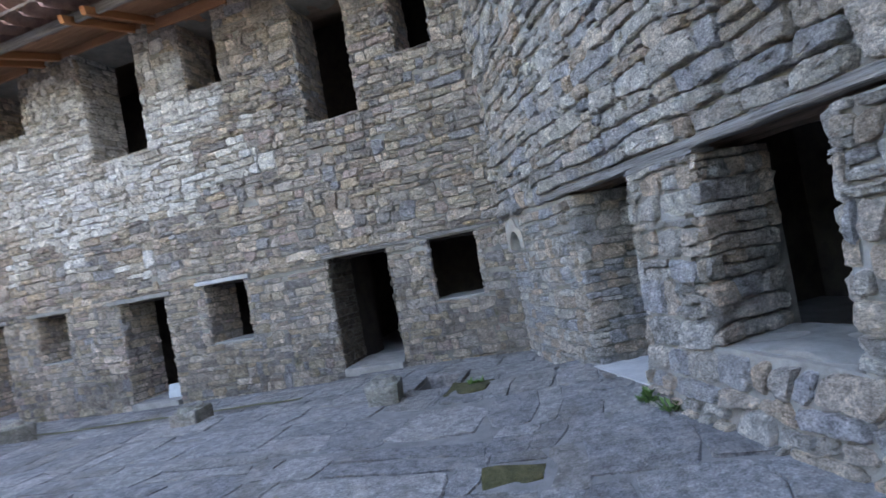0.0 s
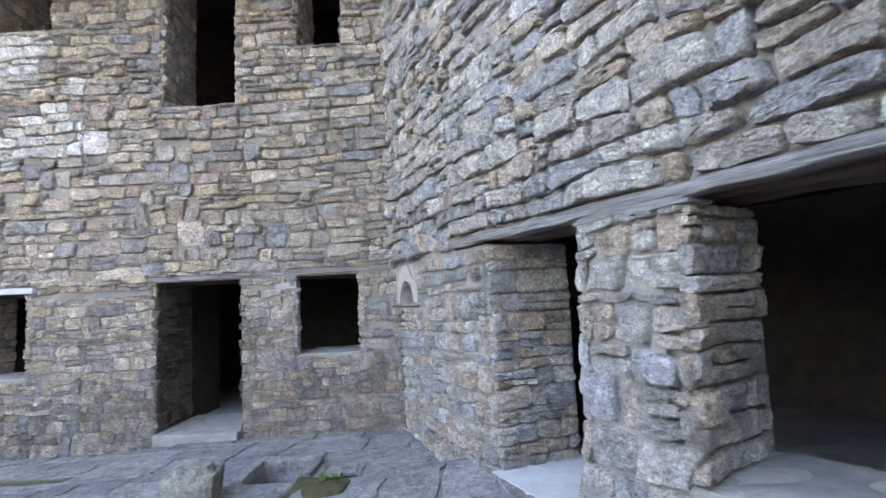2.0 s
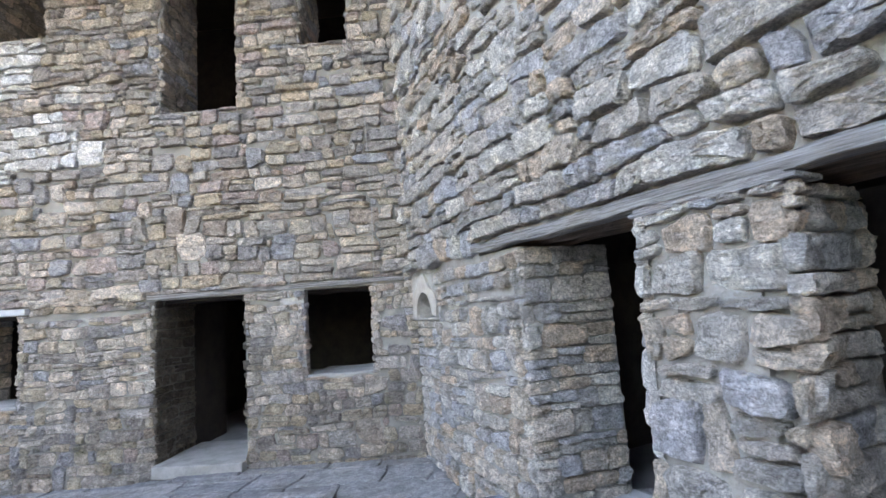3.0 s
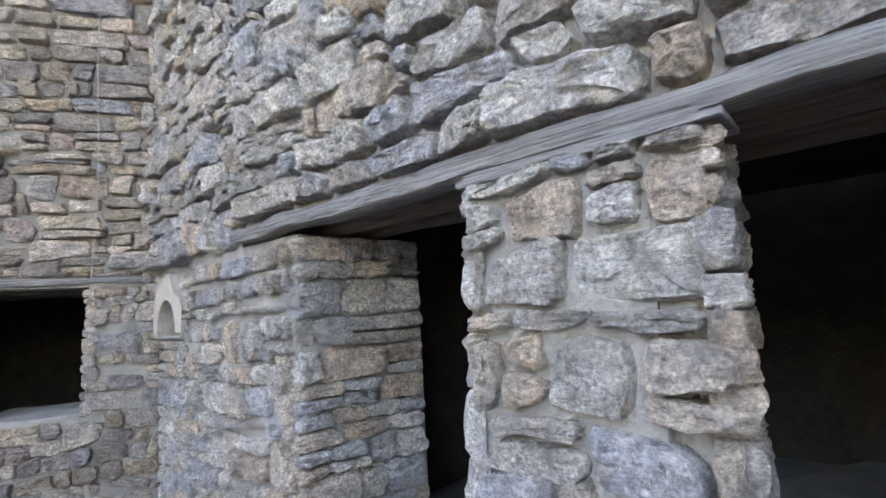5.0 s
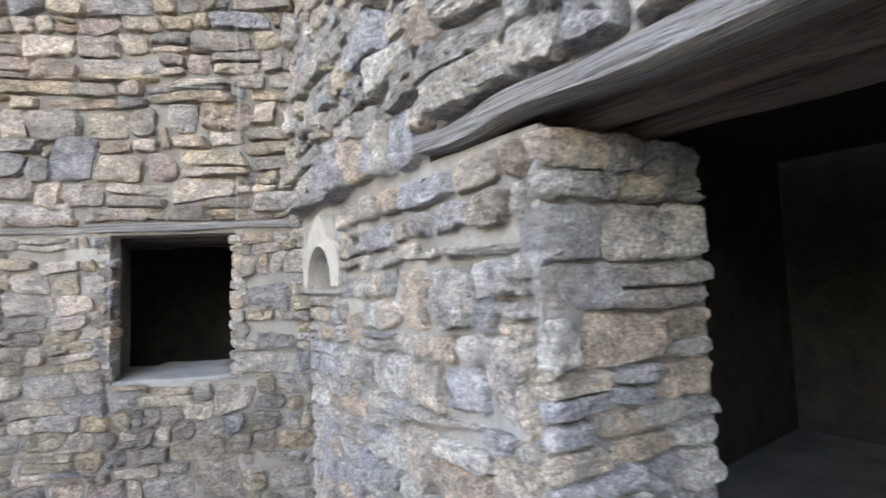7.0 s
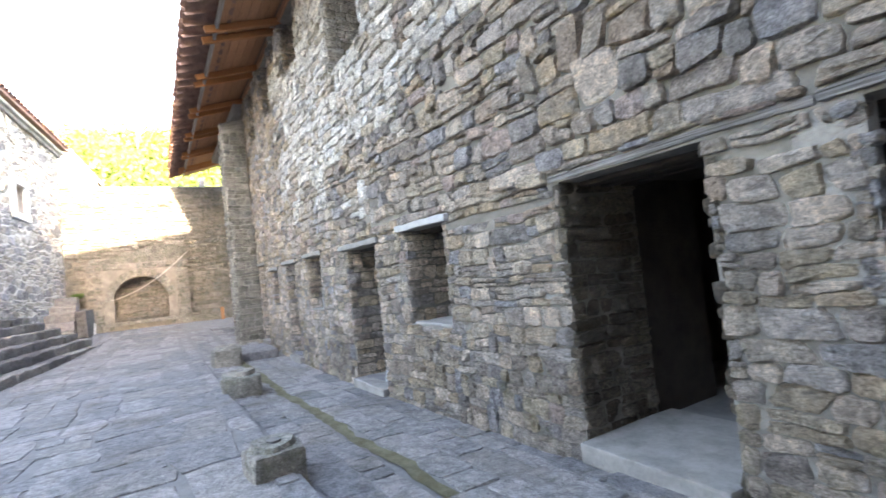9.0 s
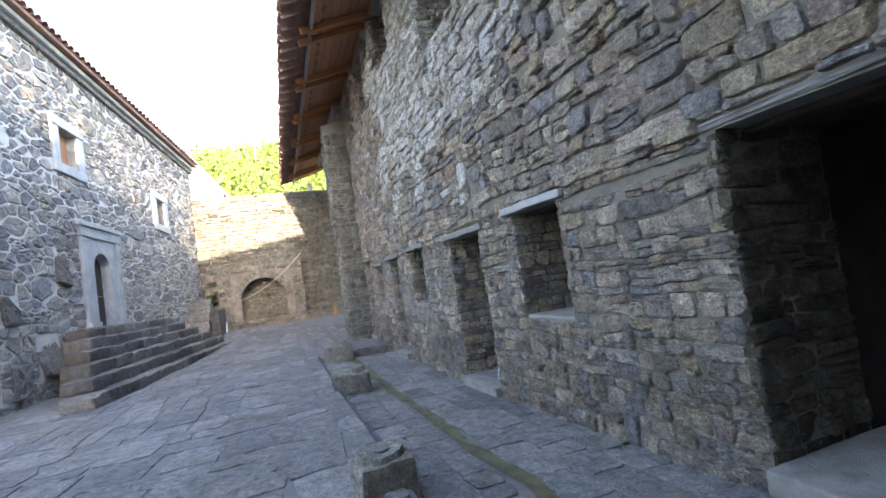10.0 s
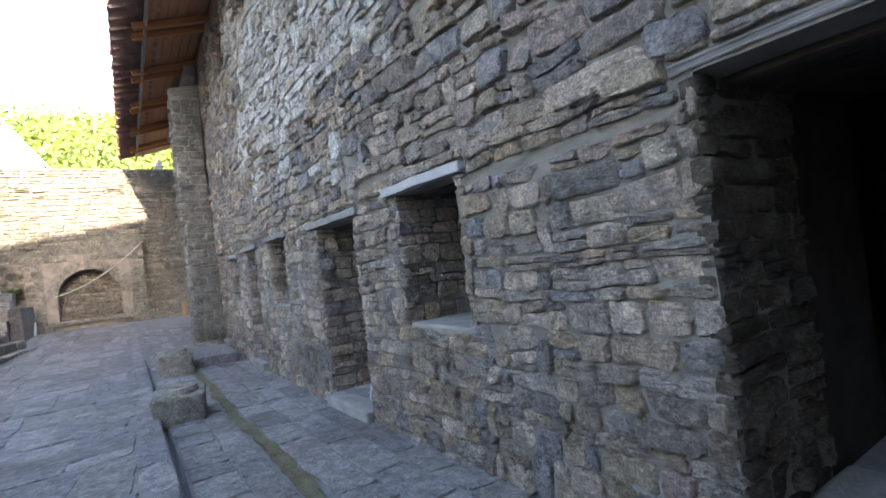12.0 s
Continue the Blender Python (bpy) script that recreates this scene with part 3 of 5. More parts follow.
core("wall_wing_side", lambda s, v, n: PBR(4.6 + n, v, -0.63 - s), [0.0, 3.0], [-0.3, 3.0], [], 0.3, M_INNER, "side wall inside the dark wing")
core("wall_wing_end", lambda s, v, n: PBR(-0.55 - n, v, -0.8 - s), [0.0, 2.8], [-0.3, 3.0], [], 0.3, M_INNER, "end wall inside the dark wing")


def sheet(name, corners, z0, z1, material, label, category):
    bm = bmesh.new()
    lo = [bm.verts.new((c.x, c.y, z0)) for c in corners]
    hi = [bm.verts.new((c.x, c.y, z1)) for c in corners]
    bm.faces.new(lo), bm.faces.new(hi)
    for i in range(4):
        bm.faces.new((lo[i], lo[(i + 1) % 4], hi[(i + 1) % 4], hi[i]))
    return tagged(part(name, bm, material), label, category, kind="structure")


sheet("floor_wing", [PBR(-0.6, 0, -0.05), PBR(4.8, 0, -0.05), PBR(4.8, 0, -3.55), PBR(-0.6, 0, -3.55)], -0.1, 0.2, M_INNERFLOOR, "pale dusty floor inside the dark wing", "floor")
sheet("ceiling_wing", [PBR(-0.6, 0, -0.64), PBR(4.8, 0, -0.64), PBR(4.8, 0, -3.55), PBR(-0.6, 0, -3.55)], 2.3, 2.5, M_DARKTIMBER, "dark plank ceiling inside the wing", "ceiling")
# Eaves out of view, added to dim the corner below from above.
sheet("roof_wing", [PBR(-1.6, 0, 1.1), PBR(9.0, 0, 1.1), PBR(9.0, 0, -3.9), PBR(-1.6, 0, -3.9)], 10.0, 10.15, M_TILE, "unseen wide eaves added over the wing to block sky light", "roof")

# ---- roof of the long house ----
E_Y, E_Z, SLOPE = 4.42, 5.80, 0.30
ROOF_X0, ROOF_X1 = -21.4, 0.9


def roof_z(y):
    return E_Z + (y - E_Y) * SLOPE


roof = thing("eaves_roof", (-9.0, 6.0, 6.5), "wide tiled eaves with larch boards and dark rafters", "roof")


def under(ob):
    ob.parent = roof
    ob.matrix_parent_inverse = Matrix.Translation((9.0, -6.0, -6.5))
    return ob


bm = bmesh.new()
pts = [(5.0, roof_z(5.0) + 0.10), (10.9, roof_z(10.9) + 0.10), (10.9, roof_z(10.9) + 0.29), (4.45, roof_z(4.45) + 0.29), (4.45, roof_z(4.45) + 0.25), (5.0, roof_z(5.0) + 0.25)]
a = [bm.verts.new((ROOF_X0 + 0.1, y, z)) for y, z in pts]
b = [bm.verts.new((ROOF_X1, y, z)) for y, z in pts]
bm.faces.new(a), bm.faces.new(b)
for i in range(6):
    bm.faces.new((a[i], a[(i + 1) % 6], b[(i + 1) % 6], b[i]))
under(part("deck", bm, M_UNDERWOOD))
# soffit boards, running along the eaves
for k in range(6):
    y = 5.02 + k * 0.165
    ob = under(part("soffit_board", block_bm((ROOF_X1 - ROOF_X0 - 0.2, 0.158, 0.022), 0.004), M_REDWOOD_X, label="orange-brown larch board"))
    ob.matrix_basis = pose((ROOF_X0 + ROOF_X1) / 2, y, roof_z(y) + 0.08, math.degrees(math.atan(SLOPE)), 0, 0)
fascia = under(part("fascia", block_bm((ROOF_X1 - ROOF_X0, 0.05, 0.14), 0.006, 4, 0.006), M_OLDWOOD))
fascia.matrix_basis = pose((ROOF_X0 + ROOF_X1) / 2, 4.92, roof_z(4.92) + 0.03)
# rafters in pairs
x = ROOF_X1 - 1.2
while x > ROOF_X0 + 0.3:
    for dx in (0.0, 0.42):
        y0, y1 = 4.72, 6.7
        r = beam("rafter", (x - dx, y0, roof_z(y0) - 0.01), (x - dx, y1, roof_z(y1) - 0.01), 0.09, 0.12, M_REDWOOD, seed=int(x * 7 + dx * 10))
        under(r)
    x -= 2.15
# tile channels that stick out past the boards
bm = bmesh.new()
n = 10
verts, faces = [], []
for j in range(5):
    t = j / 4
    for i in range(n + 1):
        a = math.pi * i / n
        r = 0.19 - 0.015 * t
        verts.append((r * math.cos(a), -t * 0.8, r * 0.62 * math.sin(a)))
for j in range(4):
    for i in range(n):
        faces.append((j * (n + 1) + i, j * (n + 1) + i + 1, (j + 1) * (n + 1) + i + 1, (j + 1) * (n + 1) + i))
tile_me = bpy.data.meshes.new("roof_tile")
tile_me.from_pydata(verts, [], faces)
tile_me.materials.append(M_TILE)
tilt_deg = math.degrees(math.atan(SLOPE))
rng = random.Random(3)
x = ROOF_X0 + 0.1
flip = 0
while x < ROOF_X1 - 0.1:
    ob = under(new("roof_tile", tile_me))
    ob.matrix_basis = pose(x, 5.18, roof_z(5.18) + (0.10 if flip else 0.13), tilt_deg, 180 if not flip else 0, 0) @ Matrix.Diagonal((1, 1 + rng.uniform(-0.03, 0.03), 1, 1))
    x += 0.2
    flip = 1 - flip
# wall plates over the upper openings
for x0, x1, z in ((-4.75, -3.15, 6.2), (-6.95, -4.85, 6.33), (-9.2, -7.6, 6.33), (-11.2, -9.8, 6.33), (-13.2, -11.7, 6.33)):
    w = beam("wall_plate", (x0, 6.1, z), (x1, 6.1, z), 0.24, 0.2, M_REDWOOD_X, seed=int(x0 * 3), bevel=0.01)
    tagged(w, "red-brown timber lintel over an upper opening", "beam", "upper lintels")
    w2 = beam("wall_plate", (x0, 6.5, z), (x1, 6.5, z), 0.4, 0.18, M_REDWOOD_X, seed=int(x0 * 3) + 1, bevel=0.01)
    tagged(w2, "red-brown timber lintel over an upper opening", "beam", "upper lintels")
for x0, x1 in ((-2.3, -1.05), (-0.7, 0.2)):
    w = beam("wall_plate", (x0, 6.4, 5.87), (x1, 6.4, 5.87), 0.7, 0.14, M_UNDERWOOD, seed=int(x0 * 5))
    tagged(w, "dark timber lintel over an upper opening", "beam", "upper lintels")

# ---- lintels, sills and thresholds of the long house ----
lint = beam("lintel_board", (-2.28, 6.115, 1.832), (-0.72, 6.115, 1.84), 0.24, 0.045, M_OLDWOOD, seed=4, rough=0.01, bevel=0.008)
tagged(lint, "thin weathered grey lintel board in the rubble", "lintel")
lint = beam("lintel_board", (-0.70, 6.09, 1.845), (0.5, 6.09, 1.85), 0.22, 0.05, M_OLDWOOD, seed=8, rough=0.01, bevel=0.008)
tagged(lint, "thin weathered grey lintel board in the rubble", "lintel")
for x0, x1, z in ((-4.66, -3.6, 1.785), (-6.6, -5.2, 1.74), (-8.6, -7.5, 1.78), (-10.25, -9.15, 1.76), (-13.1, -12.1, 1.89), (-11.65, -10.7, 1.7)):
    ob = beam("lintel_slab", (x0, 6.08, z), (x1, 6.08, z), 0.26, 0.07, M_SCREED if x0 == -4.66 else M_SILL, seed=int(x0 * 9), rough=0.015, bevel=0.012)
    tagged(ob, "thin grey stone lintel slab over an opening", "lintel", "lintel slabs")
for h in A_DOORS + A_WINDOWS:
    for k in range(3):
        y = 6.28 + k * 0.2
        ob = beam("lintel_log", (h[0] - 0.08, y, h[3] + 0.012), (h[1] + 0.08, y, h[3] + 0.012), 0.17, 0.09, M_DARKTIMBER, seed=7 * k + int(h[0] * 3), rough=0.022, bevel=0.03)
        tagged(ob, "old lintel log above an opening, shade put into its colour", "beam", "lintel logs")
for h in A_WINDOWS:
    ob = part("window_sill", block_bm((h[1] - h[0] - 0.02, 0.72, 0.07), 0.015, 3, 0.012, int(h[0] * 5)), M_SILL)
    ob.location = ((h[0] + h[1]) / 2, 6.38, h[2] - 0.01)
    tagged(ob, "worn grey sill in a deep stone window", "sill", "window sills", "structure")
for h in A_UPPER:
    ob = part("window_sill", block_bm((h[1] - h[0] - 0.02, 0.72, 0.08), 0.02, 3, 0.02, int(h[0] * 5)), M_STONE)
    ob.location = ((h[0] + h[1]) / 2, 6.37, h[2] - 0.02)
    tagged(ob, "rough stone sill of an upper opening", "sill", "upper sills", "structure")
for h in A_DOORS:
    z = strip_level((h[0] + h[1]) / 2, 6.0)
    ob = part("threshold", block_bm((h[1] - h[0] - 0.03, 0.95, 0.13), 0.02, 3, 0.012, int(h[0] * 5)), M_SILL)
    ob.location = ((h[0] + h[1]) / 2, 6.40, z + 0.045)
    tagged(ob, "grey worn stone threshold of a doorway", "threshold", "thresholds", "structure")

# ---- the beam and openings of the wing ----
def on_b(s, n, v):
    return PBR(s, v, n)


big_beam = beam("lintel_beam", on_b(-0.06, -0.005, 1.91), on_b(3.34, -0.005, 1.922), 0.12, 0.074, M_OLDWOOD, seed=11, rough=0.02, bevel=0.036, cuts=40)
tagged(big_beam, "long weathered grey timber beam, cracked along its grain", "beam")
for k, (n, dz, w) in enumerate(((-0.15, 0.035, 0.095), (-0.255, 0.0, 0.085), (-0.365, 0.035, 0.1), (-0.475, -0.008, 0.085), (-0.6, 0.03, 0.1))):
    b = beam("lintel_log", on_b(0.08, n, 1.92 + dz), on_b(3.30, n, 1.92 + dz), w, 0.08, M_UNDERWOOD, seed=21 + 9 * k, rough=0.022, bevel=0.03, cuts=36)
    tagged(b, "brown old lintel log beside the front beam", "beam", "lintel logs")
for k, (s0, s1, z, dn) in enumerate(((1.44, 2.08, 1.872, 0.03), (1.78, 2.12, 1.855, 0.045), (1.42, 1.66, 1.857, 0.035))):
    b = beam("packing_board", on_b(s0, -0.06 + dn, z), on_b(s1, -0.06 + dn, z + 0.004), 0.16, 0.02, M_OLDWOOD, seed=51 + k, rough=0.008, bevel=0.004, cuts=8)
    tagged(b, "thin splintered packing board under the beam", "board", "packing boards")
sheet("threshold_wing", [PBR(0.44, 0, 0.05), PBR(1.38, 0, 0.05), PBR(1.46, 0, -0.7), PBR(0.45, 0, -0.7)], -0.1, 0.265, M_SCREED, "smooth pale cement threshold of the low doorway", "threshold")
sill = part("sill_wing", block_bm((0.86, 0.72, 0.10), 0.02, 12, 0.05, 5), M_SILL)
sill.matrix_basis = Matrix.Translation(PB(2.49, 0.64, -0.42)) @ Matrix.Rotation(math.atan2(B_RUN.y, B_RUN.x), 4, "Z")
tagged(sill, "uneven pale cement sill of the wide opening", "sill", kind="structure")


sheet("jamb_fill", [PBR(0.44, 0, -0.03), PBR(0.44, 0, -0.69), PBR(0.45 + 0.12 * 0.69 - 0.012, 0, -0.69), PBR(0.45, 0, -0.04)], 0.05, 1.86, M_MORTAR,
      "mortared body of a splayed jamb", "wall")
sheet("jamb_fill", [PBR(1.93, 0, -0.02), PBR(1.93, 0, -0.69), PBR(2.045 - 0.15 * 0.69, 0, -0.69), PBR(2.045, 0, 0.03), PBR(1.93, 0, 0.03)][1:], 0.6, 1.87, M_MORTAR,
      "mortared body of a splayed jamb", "wall")
sheet("jamb_fill", [PBR(1.45, 0, -0.02), PBR(1.45, 0, -0.69), PBR(1.47 - 0.2 * 0.69, 0, -0.69), PBR(1.455, 0, -0.02)], 0.05, 1.87, M_MORTAR,
      "mortared body of a splayed jamb", "wall")
slab("jamb_fill", -0.83, -0.565, 6.012, 6.13, 0.88, 1.82, M_MORTAR, "thin mortared cheek of the window", "wall")
slab("jamb_fill", 0.165, 0.21, 6.012, 6.13, 0.88, 1.82, M_MORTAR, "thin mortared cheek of the window", "wall")
slab("wall_passage", -2.6, -2.2, 6.76, 7.5, -0.05, 2.6, M_INNER, "dark side wall of the passage, shade put into its colour", "wall")
# Added slab that keeps sky light out of the doorway behind the jambs.
slab("ceiling_passage", -2.6, -0.8, 6.76, 7.5, 1.82, 2.6, M_DARKTIMBER, "low dark ceiling added to keep sky light out of the passage", "ceiling")

# ---- arches ----
def arch_panel(name, P, u0, u1, v0, v1, au0, au1, av0, spring, thick, material, parent=None, steps=14, front=0.0):
    """A slab on P with a round-headed opening through it."""
    r, c = (au1 - au0) / 2, (au0 + au1) / 2
    us = [u0] + [c - r * math.cos(math.pi * i / steps) for i in range(steps + 1)] + [u1]
    bm = bmesh.new()

    def quad(a, b, cc, d):
        bm.faces.new([bm.verts.new(p) for p in (a, b, cc, d)])

    def top(u):
        return spring + math.sqrt(max(0.0, r * r - (u - c) ** 2))

    for i in range(len(us) - 1):
        a, b = us[i], us[i + 1]
        inside = au0 - 1e-6 <= a and b <= au1 + 1e-6
        spans = [((v0, v0), (av0, av0)), ((top(a), top(b)), (v1, v1))] if inside else [((v0, v0), (v1, v1))]
        for (la, lb), (ha, hb) in spans:
            if ha - la < 1e-5 and hb - lb < 1e-5:
                continue
            for n in (front, front - thick):
                quad(P(a, la, n), P(b, lb, n), P(b, hb, n), P(a, ha, n))
        if inside:
            quad(P(a, top(a), front), P(b, top(b), front), P(b, top(b), front - thick), P(a, top(a), front - thick))
            if av0 > v0:
                quad(P(a, av0, front), P(b, av0, front), P(b, av0, front - thick), P(a, av0, front - thick))
        quad(P(a, v1, front), P(b, v1, front), P(b, v1, front - thick), P(a, v1, front - thick))
    for u in (u0, u1):
        quad(P(u, v0, front), P(u, v1, front), P(u, v1, front - thick), P(u, v0, front - thick))
    for u in (au0, au1):
        quad(P(u, av0, front), P(u, spring, front), P(u, spring, front - thick), P(u, av0, front - thick))
    bmesh.ops.remove_doubles(bm, verts=bm.verts, dist=1e-4)
    return part(name, bm, material, parent)


niche = arch_panel("wall_niche", PB, B_NICHE[0] + 0.004, B_NICHE[1] - 0.004, B_NICHE[2], B_NICHE[3] - 0.004, -1.45, -1.03, 1.425, 1.45, 0.3, M_MORTAR, front=-0.01)
tagged(niche, "small round-headed niche with a plaster surround", "niche", kind="structure")
bm = bmesh.new()
for i in range(18):
    q = []
    for a in (math.pi * i / 18, math.pi * (i + 1) / 18):
        for r in (0.212, 0.315 + 0.03 * math.sin(a * 5.3) + 0.03 * math.sin(a * 2.1)):
            for n in (-0.12, 0.012 if r > 0.25 else 0.022):
                q.append(bm.verts.new(PB(-1.24 - r * math.cos(a), 1.45 + r * (1.02 if r < 0.25 else 1.15) * math.sin(a), n)))
    for f in ((1, 3, 7, 5), (0, 1, 5, 4), (2, 3, 7, 6)):
        bm.faces.new([q[k] for k in f])
bmesh.ops.remove_doubles(bm, verts=bm.verts, dist=1e-4)
part("plaster_rim", bm, M_PLASTER, niche, "pale plaster rim")
back = core("niche_back", lambda u, v, n: PB(u, v, n - 0.25), [B_NICHE[0], B_NICHE[1]], [B_NICHE[2], B_NICHE[3]], [], 0.2, M_PLASTER, "pale plaster back of the small niche")

# ---- church: portal, windows, eaves ----
portal = thing("church_portal", PC(5.8, 1.3, 0), "pale dressed stone portal with a round-headed door", "doorway")


def held(parent, ob):
    ob.parent = parent
    ob.matrix_parent_inverse = parent.matrix_basis.inverted()
    return ob


def box_on(P, name, u0, u1, v0, v1, n0, n1, material, parent=None, bevel=0.012):
    """A block between the given places on a wall's surface."""
    bm = bmesh.new()
    vs = [bm.verts.new(P(u, v, n)) for n in (n0, n1) for u, v in ((u0, v0), (u1, v0), (u1, v1), (u0, v1))]
    for f in ((0, 1, 2, 3), (4, 5, 6, 7), (0, 1, 5, 4), (1, 2, 6, 5), (2, 3, 7, 6), (3, 0, 4, 7)):
        bm.faces.new([vs[i] for i in f])
    bmesh.ops.recalc_face_normals(bm, faces=bm.faces)
    bmesh.ops.bevel(bm, geom=bm.edges[:], offset=bevel, segments=2, affect="EDGES")
    ob = part(name, bm, material)
    return held(parent, ob) if parent else ob


held(portal, arch_panel("arch_slab", PC, 5.1, 6.5, 1.3, 3.6, 5.42, 6.18, 1.302, 2.85, 0.35, M_DRESSED, front=0.03))
box_on(PC, "jamb", 4.9, 5.1, 1.25, 3.6, -0.2, 0.07, M_DRESSED, portal)
box_on(PC, "jamb", 6.5, 6.7, 1.25, 3.6, -0.2, 0.07, M_DRESSED, portal)
box_on(PC, "lintel", 4.88, 6.72, 3.6, 3.86, -0.2, 0.08, M_DRESSED, portal)
box_on(PC, "cornice", 4.84, 6.76, 3.86, 3.98, -0.2, 0.13, M_DRESSED, portal)
box_on(PC, "jamb_foot", 4.86, 5.31, 1.22, 1.42, -0.1, 0.14, M_DRESSED, portal)
box_on(PC, "jamb_foot", 6.29, 6.74, 1.22, 1.42, -0.1, 0.14, M_DRESSED, portal)
box_on(PC, "door", 5.38, 6.22, 1.3, 3.3, -0.26, -0.2, M_DOOR, portal)
for name, (u0, u1, v0, v1) in (("window_1", C_W1), ("window_2", C_W2)):
    w = thing(name, PC((u0 + u1) / 2, v0, 0), "small church window in a pale stone frame", "window", "church windows", "structure")
    box_on(PC, "jamb", u0 - 0.28, u0, v0 - 0.1, v1 + 0.1, -0.25, 0.05, M_DRESSED, w)
    box_on(PC, "jamb", u1, u1 + 0.28, v0 - 0.1, v1 + 0.1, -0.25, 0.05, M_DRESSED, w)
    box_on(PC, "lintel", u0 - 0.3, u1 + 0.3, v1, v1 + 0.26, -0.24, 0.07, M_DRESSED, w)
    box_on(PC, "sill", u0 - 0.3, u1 + 0.3, v0 - 0.24, v0, -0.24, 0.07, M_DRESSED, w)
    shutter = box_on(PC, "shutter", u0, u1, v0, v1, -0.24, -0.18, M_CURTAIN, w)
    box_on(PC, "mullion", (u0 + u1) / 2 - 0.03, (u0 + u1) / 2 + 0.03, v0, v1, -0.18, -0.14, M_DOOR, shutter)

ch_roof = thing("church_roof", PC(6.5, 8.0, 0), "low tiled church roof with a stone cornice", "roof")
box_on(PC, "cornice", -0.1, 13.35, 7.86, 8.0, -0.3, 0.10, M_STONE_C, ch_roof)
box_on(PC, "cornice", -0.1, 13.35, 8.0, 8.12, -0.3, 0.2, M_DRESSED, ch_roof)
bm = bmesh.new()
q = [PC(-0.2, 8.12, 0.34), PC(13.4, 8.12, 0.34), PC(13.4, 10.0, -4.2), PC(-0.2, 10.0, -4.2)]
q2 = [p + Vector((0, 0, 0.08)) for p in q]
f1 = [bm.verts.new(p) for p in q]
f2 = [bm.verts.new(p) for p in q2]
bm.faces.new(f1), bm.faces.new(f2)
for i in range(4):
    bm.faces.new((f1[i], f1[(i + 1) % 4], f2[(i + 1) % 4], f2[i]))
held(ch_roof, part("deck", bm, M_TILE))
u = 0.0
cover_v = [(0.10 * math.cos(math.pi * i / 8), y, 0.085 * math.sin(math.pi * i / 8)) for y in (0.0, -0.5) for i in range(9)]
cover_me = bpy.data.meshes.new("roof_tile")
cover_me.from_pydata(cover_v, [], [(i, i + 1, i + 10, i + 9) for i in range(8)])
cover_me.materials.append(M_TILE)
while u < 13.3:
    for k in range(2):
        p = PC(u, 8.21, 0.40) + Vector((-0.166, -0.986, 0.41)) * (0.46 * k) + Vector((0, 0, 0.012 * k))
        d = Vector((-0.166, -0.986, 0.41)).normalized()
        z = Vector((0.0, 0.0, 1.0))
        xx = d.cross(z).normalized()
        zz = xx.cross(d)
        ob = new("roof_tile", cover_me)
        ob.matrix_basis = Matrix.Translation(p) @ Matrix((xx, -d, zz)).transposed().to_4x4()
        held(ch_roof, ob)
    u += 0.235
core("wall_church_back", lambda s, v, n: PC(s, v, n - 4.0), [0, 13.3], [-0.3, 9.2], [], 0.5, M_STONE_C, "far side wall of the church, plain rubble")
core("wall_church_gable", lambda s, v, n: PC(13.3 + n, v, -0.8 - s), [0, 3.2], [-0.3, 8.1], [], 0.5, M_STONE_C, "gable wall of the church, plain rubble")
core("wall_church_end", lambda s, v, n: PC(-n, v, -0.8 - s), [0, 3.2], [-0.3, 8.1], [], 0.5, M_STONE_C, "end wall of the church, plain rubble")

# church steps: worn blocks, each step its own stones
rng = random.Random(17)
steps = thing("church_steps", PC(6.0, 0.0, 0.8), "worn dark stone steps up to the church portal", "steps")
for k in range(6):
    z1 = 1.27 - 0.225 * k
    n1 = 0.45 + 0.30 * k
    ua, ub = 4.0 - 0.60 * k, 8.6 + 0.22 * k
    u = ua
    while u < ub - 0.05:
        w = min(rng.uniform(0.45, 0.95), ub - u)
        if ub - u - w < 0.3:
            w = ub - u
        c = PC(u + w / 2, z1 - 0.11, n1 - 0.22)
        bm = block_bm((w - 0.012, 0.50, 0.225), 0.03, 4, 0.045, rng.randrange(99))
        ob = part("step_stone", bm, M_STEP)
        ob.matrix_basis = Matrix.Translation(c) @ Matrix.Rotation(math.atan2(0.166, -0.986), 4, "Z")
        held(steps, ob)
        u += w
box_on(PC, "fill", 4.15, 8.5, -0.1, 1.02, 0.0, 0.4, M_STEP, steps)
box_on(PC, "fill", 3.0, 8.8, -0.1, 0.55, 0.4, 0.9, M_STEP, steps)

# ---- end wall: arched fountain niche, buttress, side stairs ----
fount = thing("arched_niche", (-21.6, 3.2, 0.1), "projecting masonry with a shallow round-arched niche", "niche")
held(fount, arch_panel("arch_front", PF, 1.55, 4.83, -0.1, 2.75, 2.35, 4.1, 0.6, 1.35, 0.5, M_MORTAR_D, front=0.5))
bm = bmesh.new()
prof = [(1.55, 2.75), (4.83, 2.75), (4.83, 3.25), (3.9, 3.45), (3.0, 3.1), (1.55, 2.8)]
fr = [bm.verts.new(PF(u, v, 0.5)) for u, v in prof]
bk = [bm.verts.new(PF(u, v, 0.0)) for u, v in prof]
bm.faces.new(fr), bm.faces.new(bk)
for i in range(len(prof)):
    bm.faces.new((fr[i], fr[(i + 1) % len(prof)], bk[(i + 1) % len(prof)], bk[i]))
held(fount, part("crown", bm, M_STONE_F))
box_on(PF, "ledge", 2.1, 4.6, 0.45, 0.6, 0.0, 0.62, M_STONE_F, fount)
ra = random.Random(23)
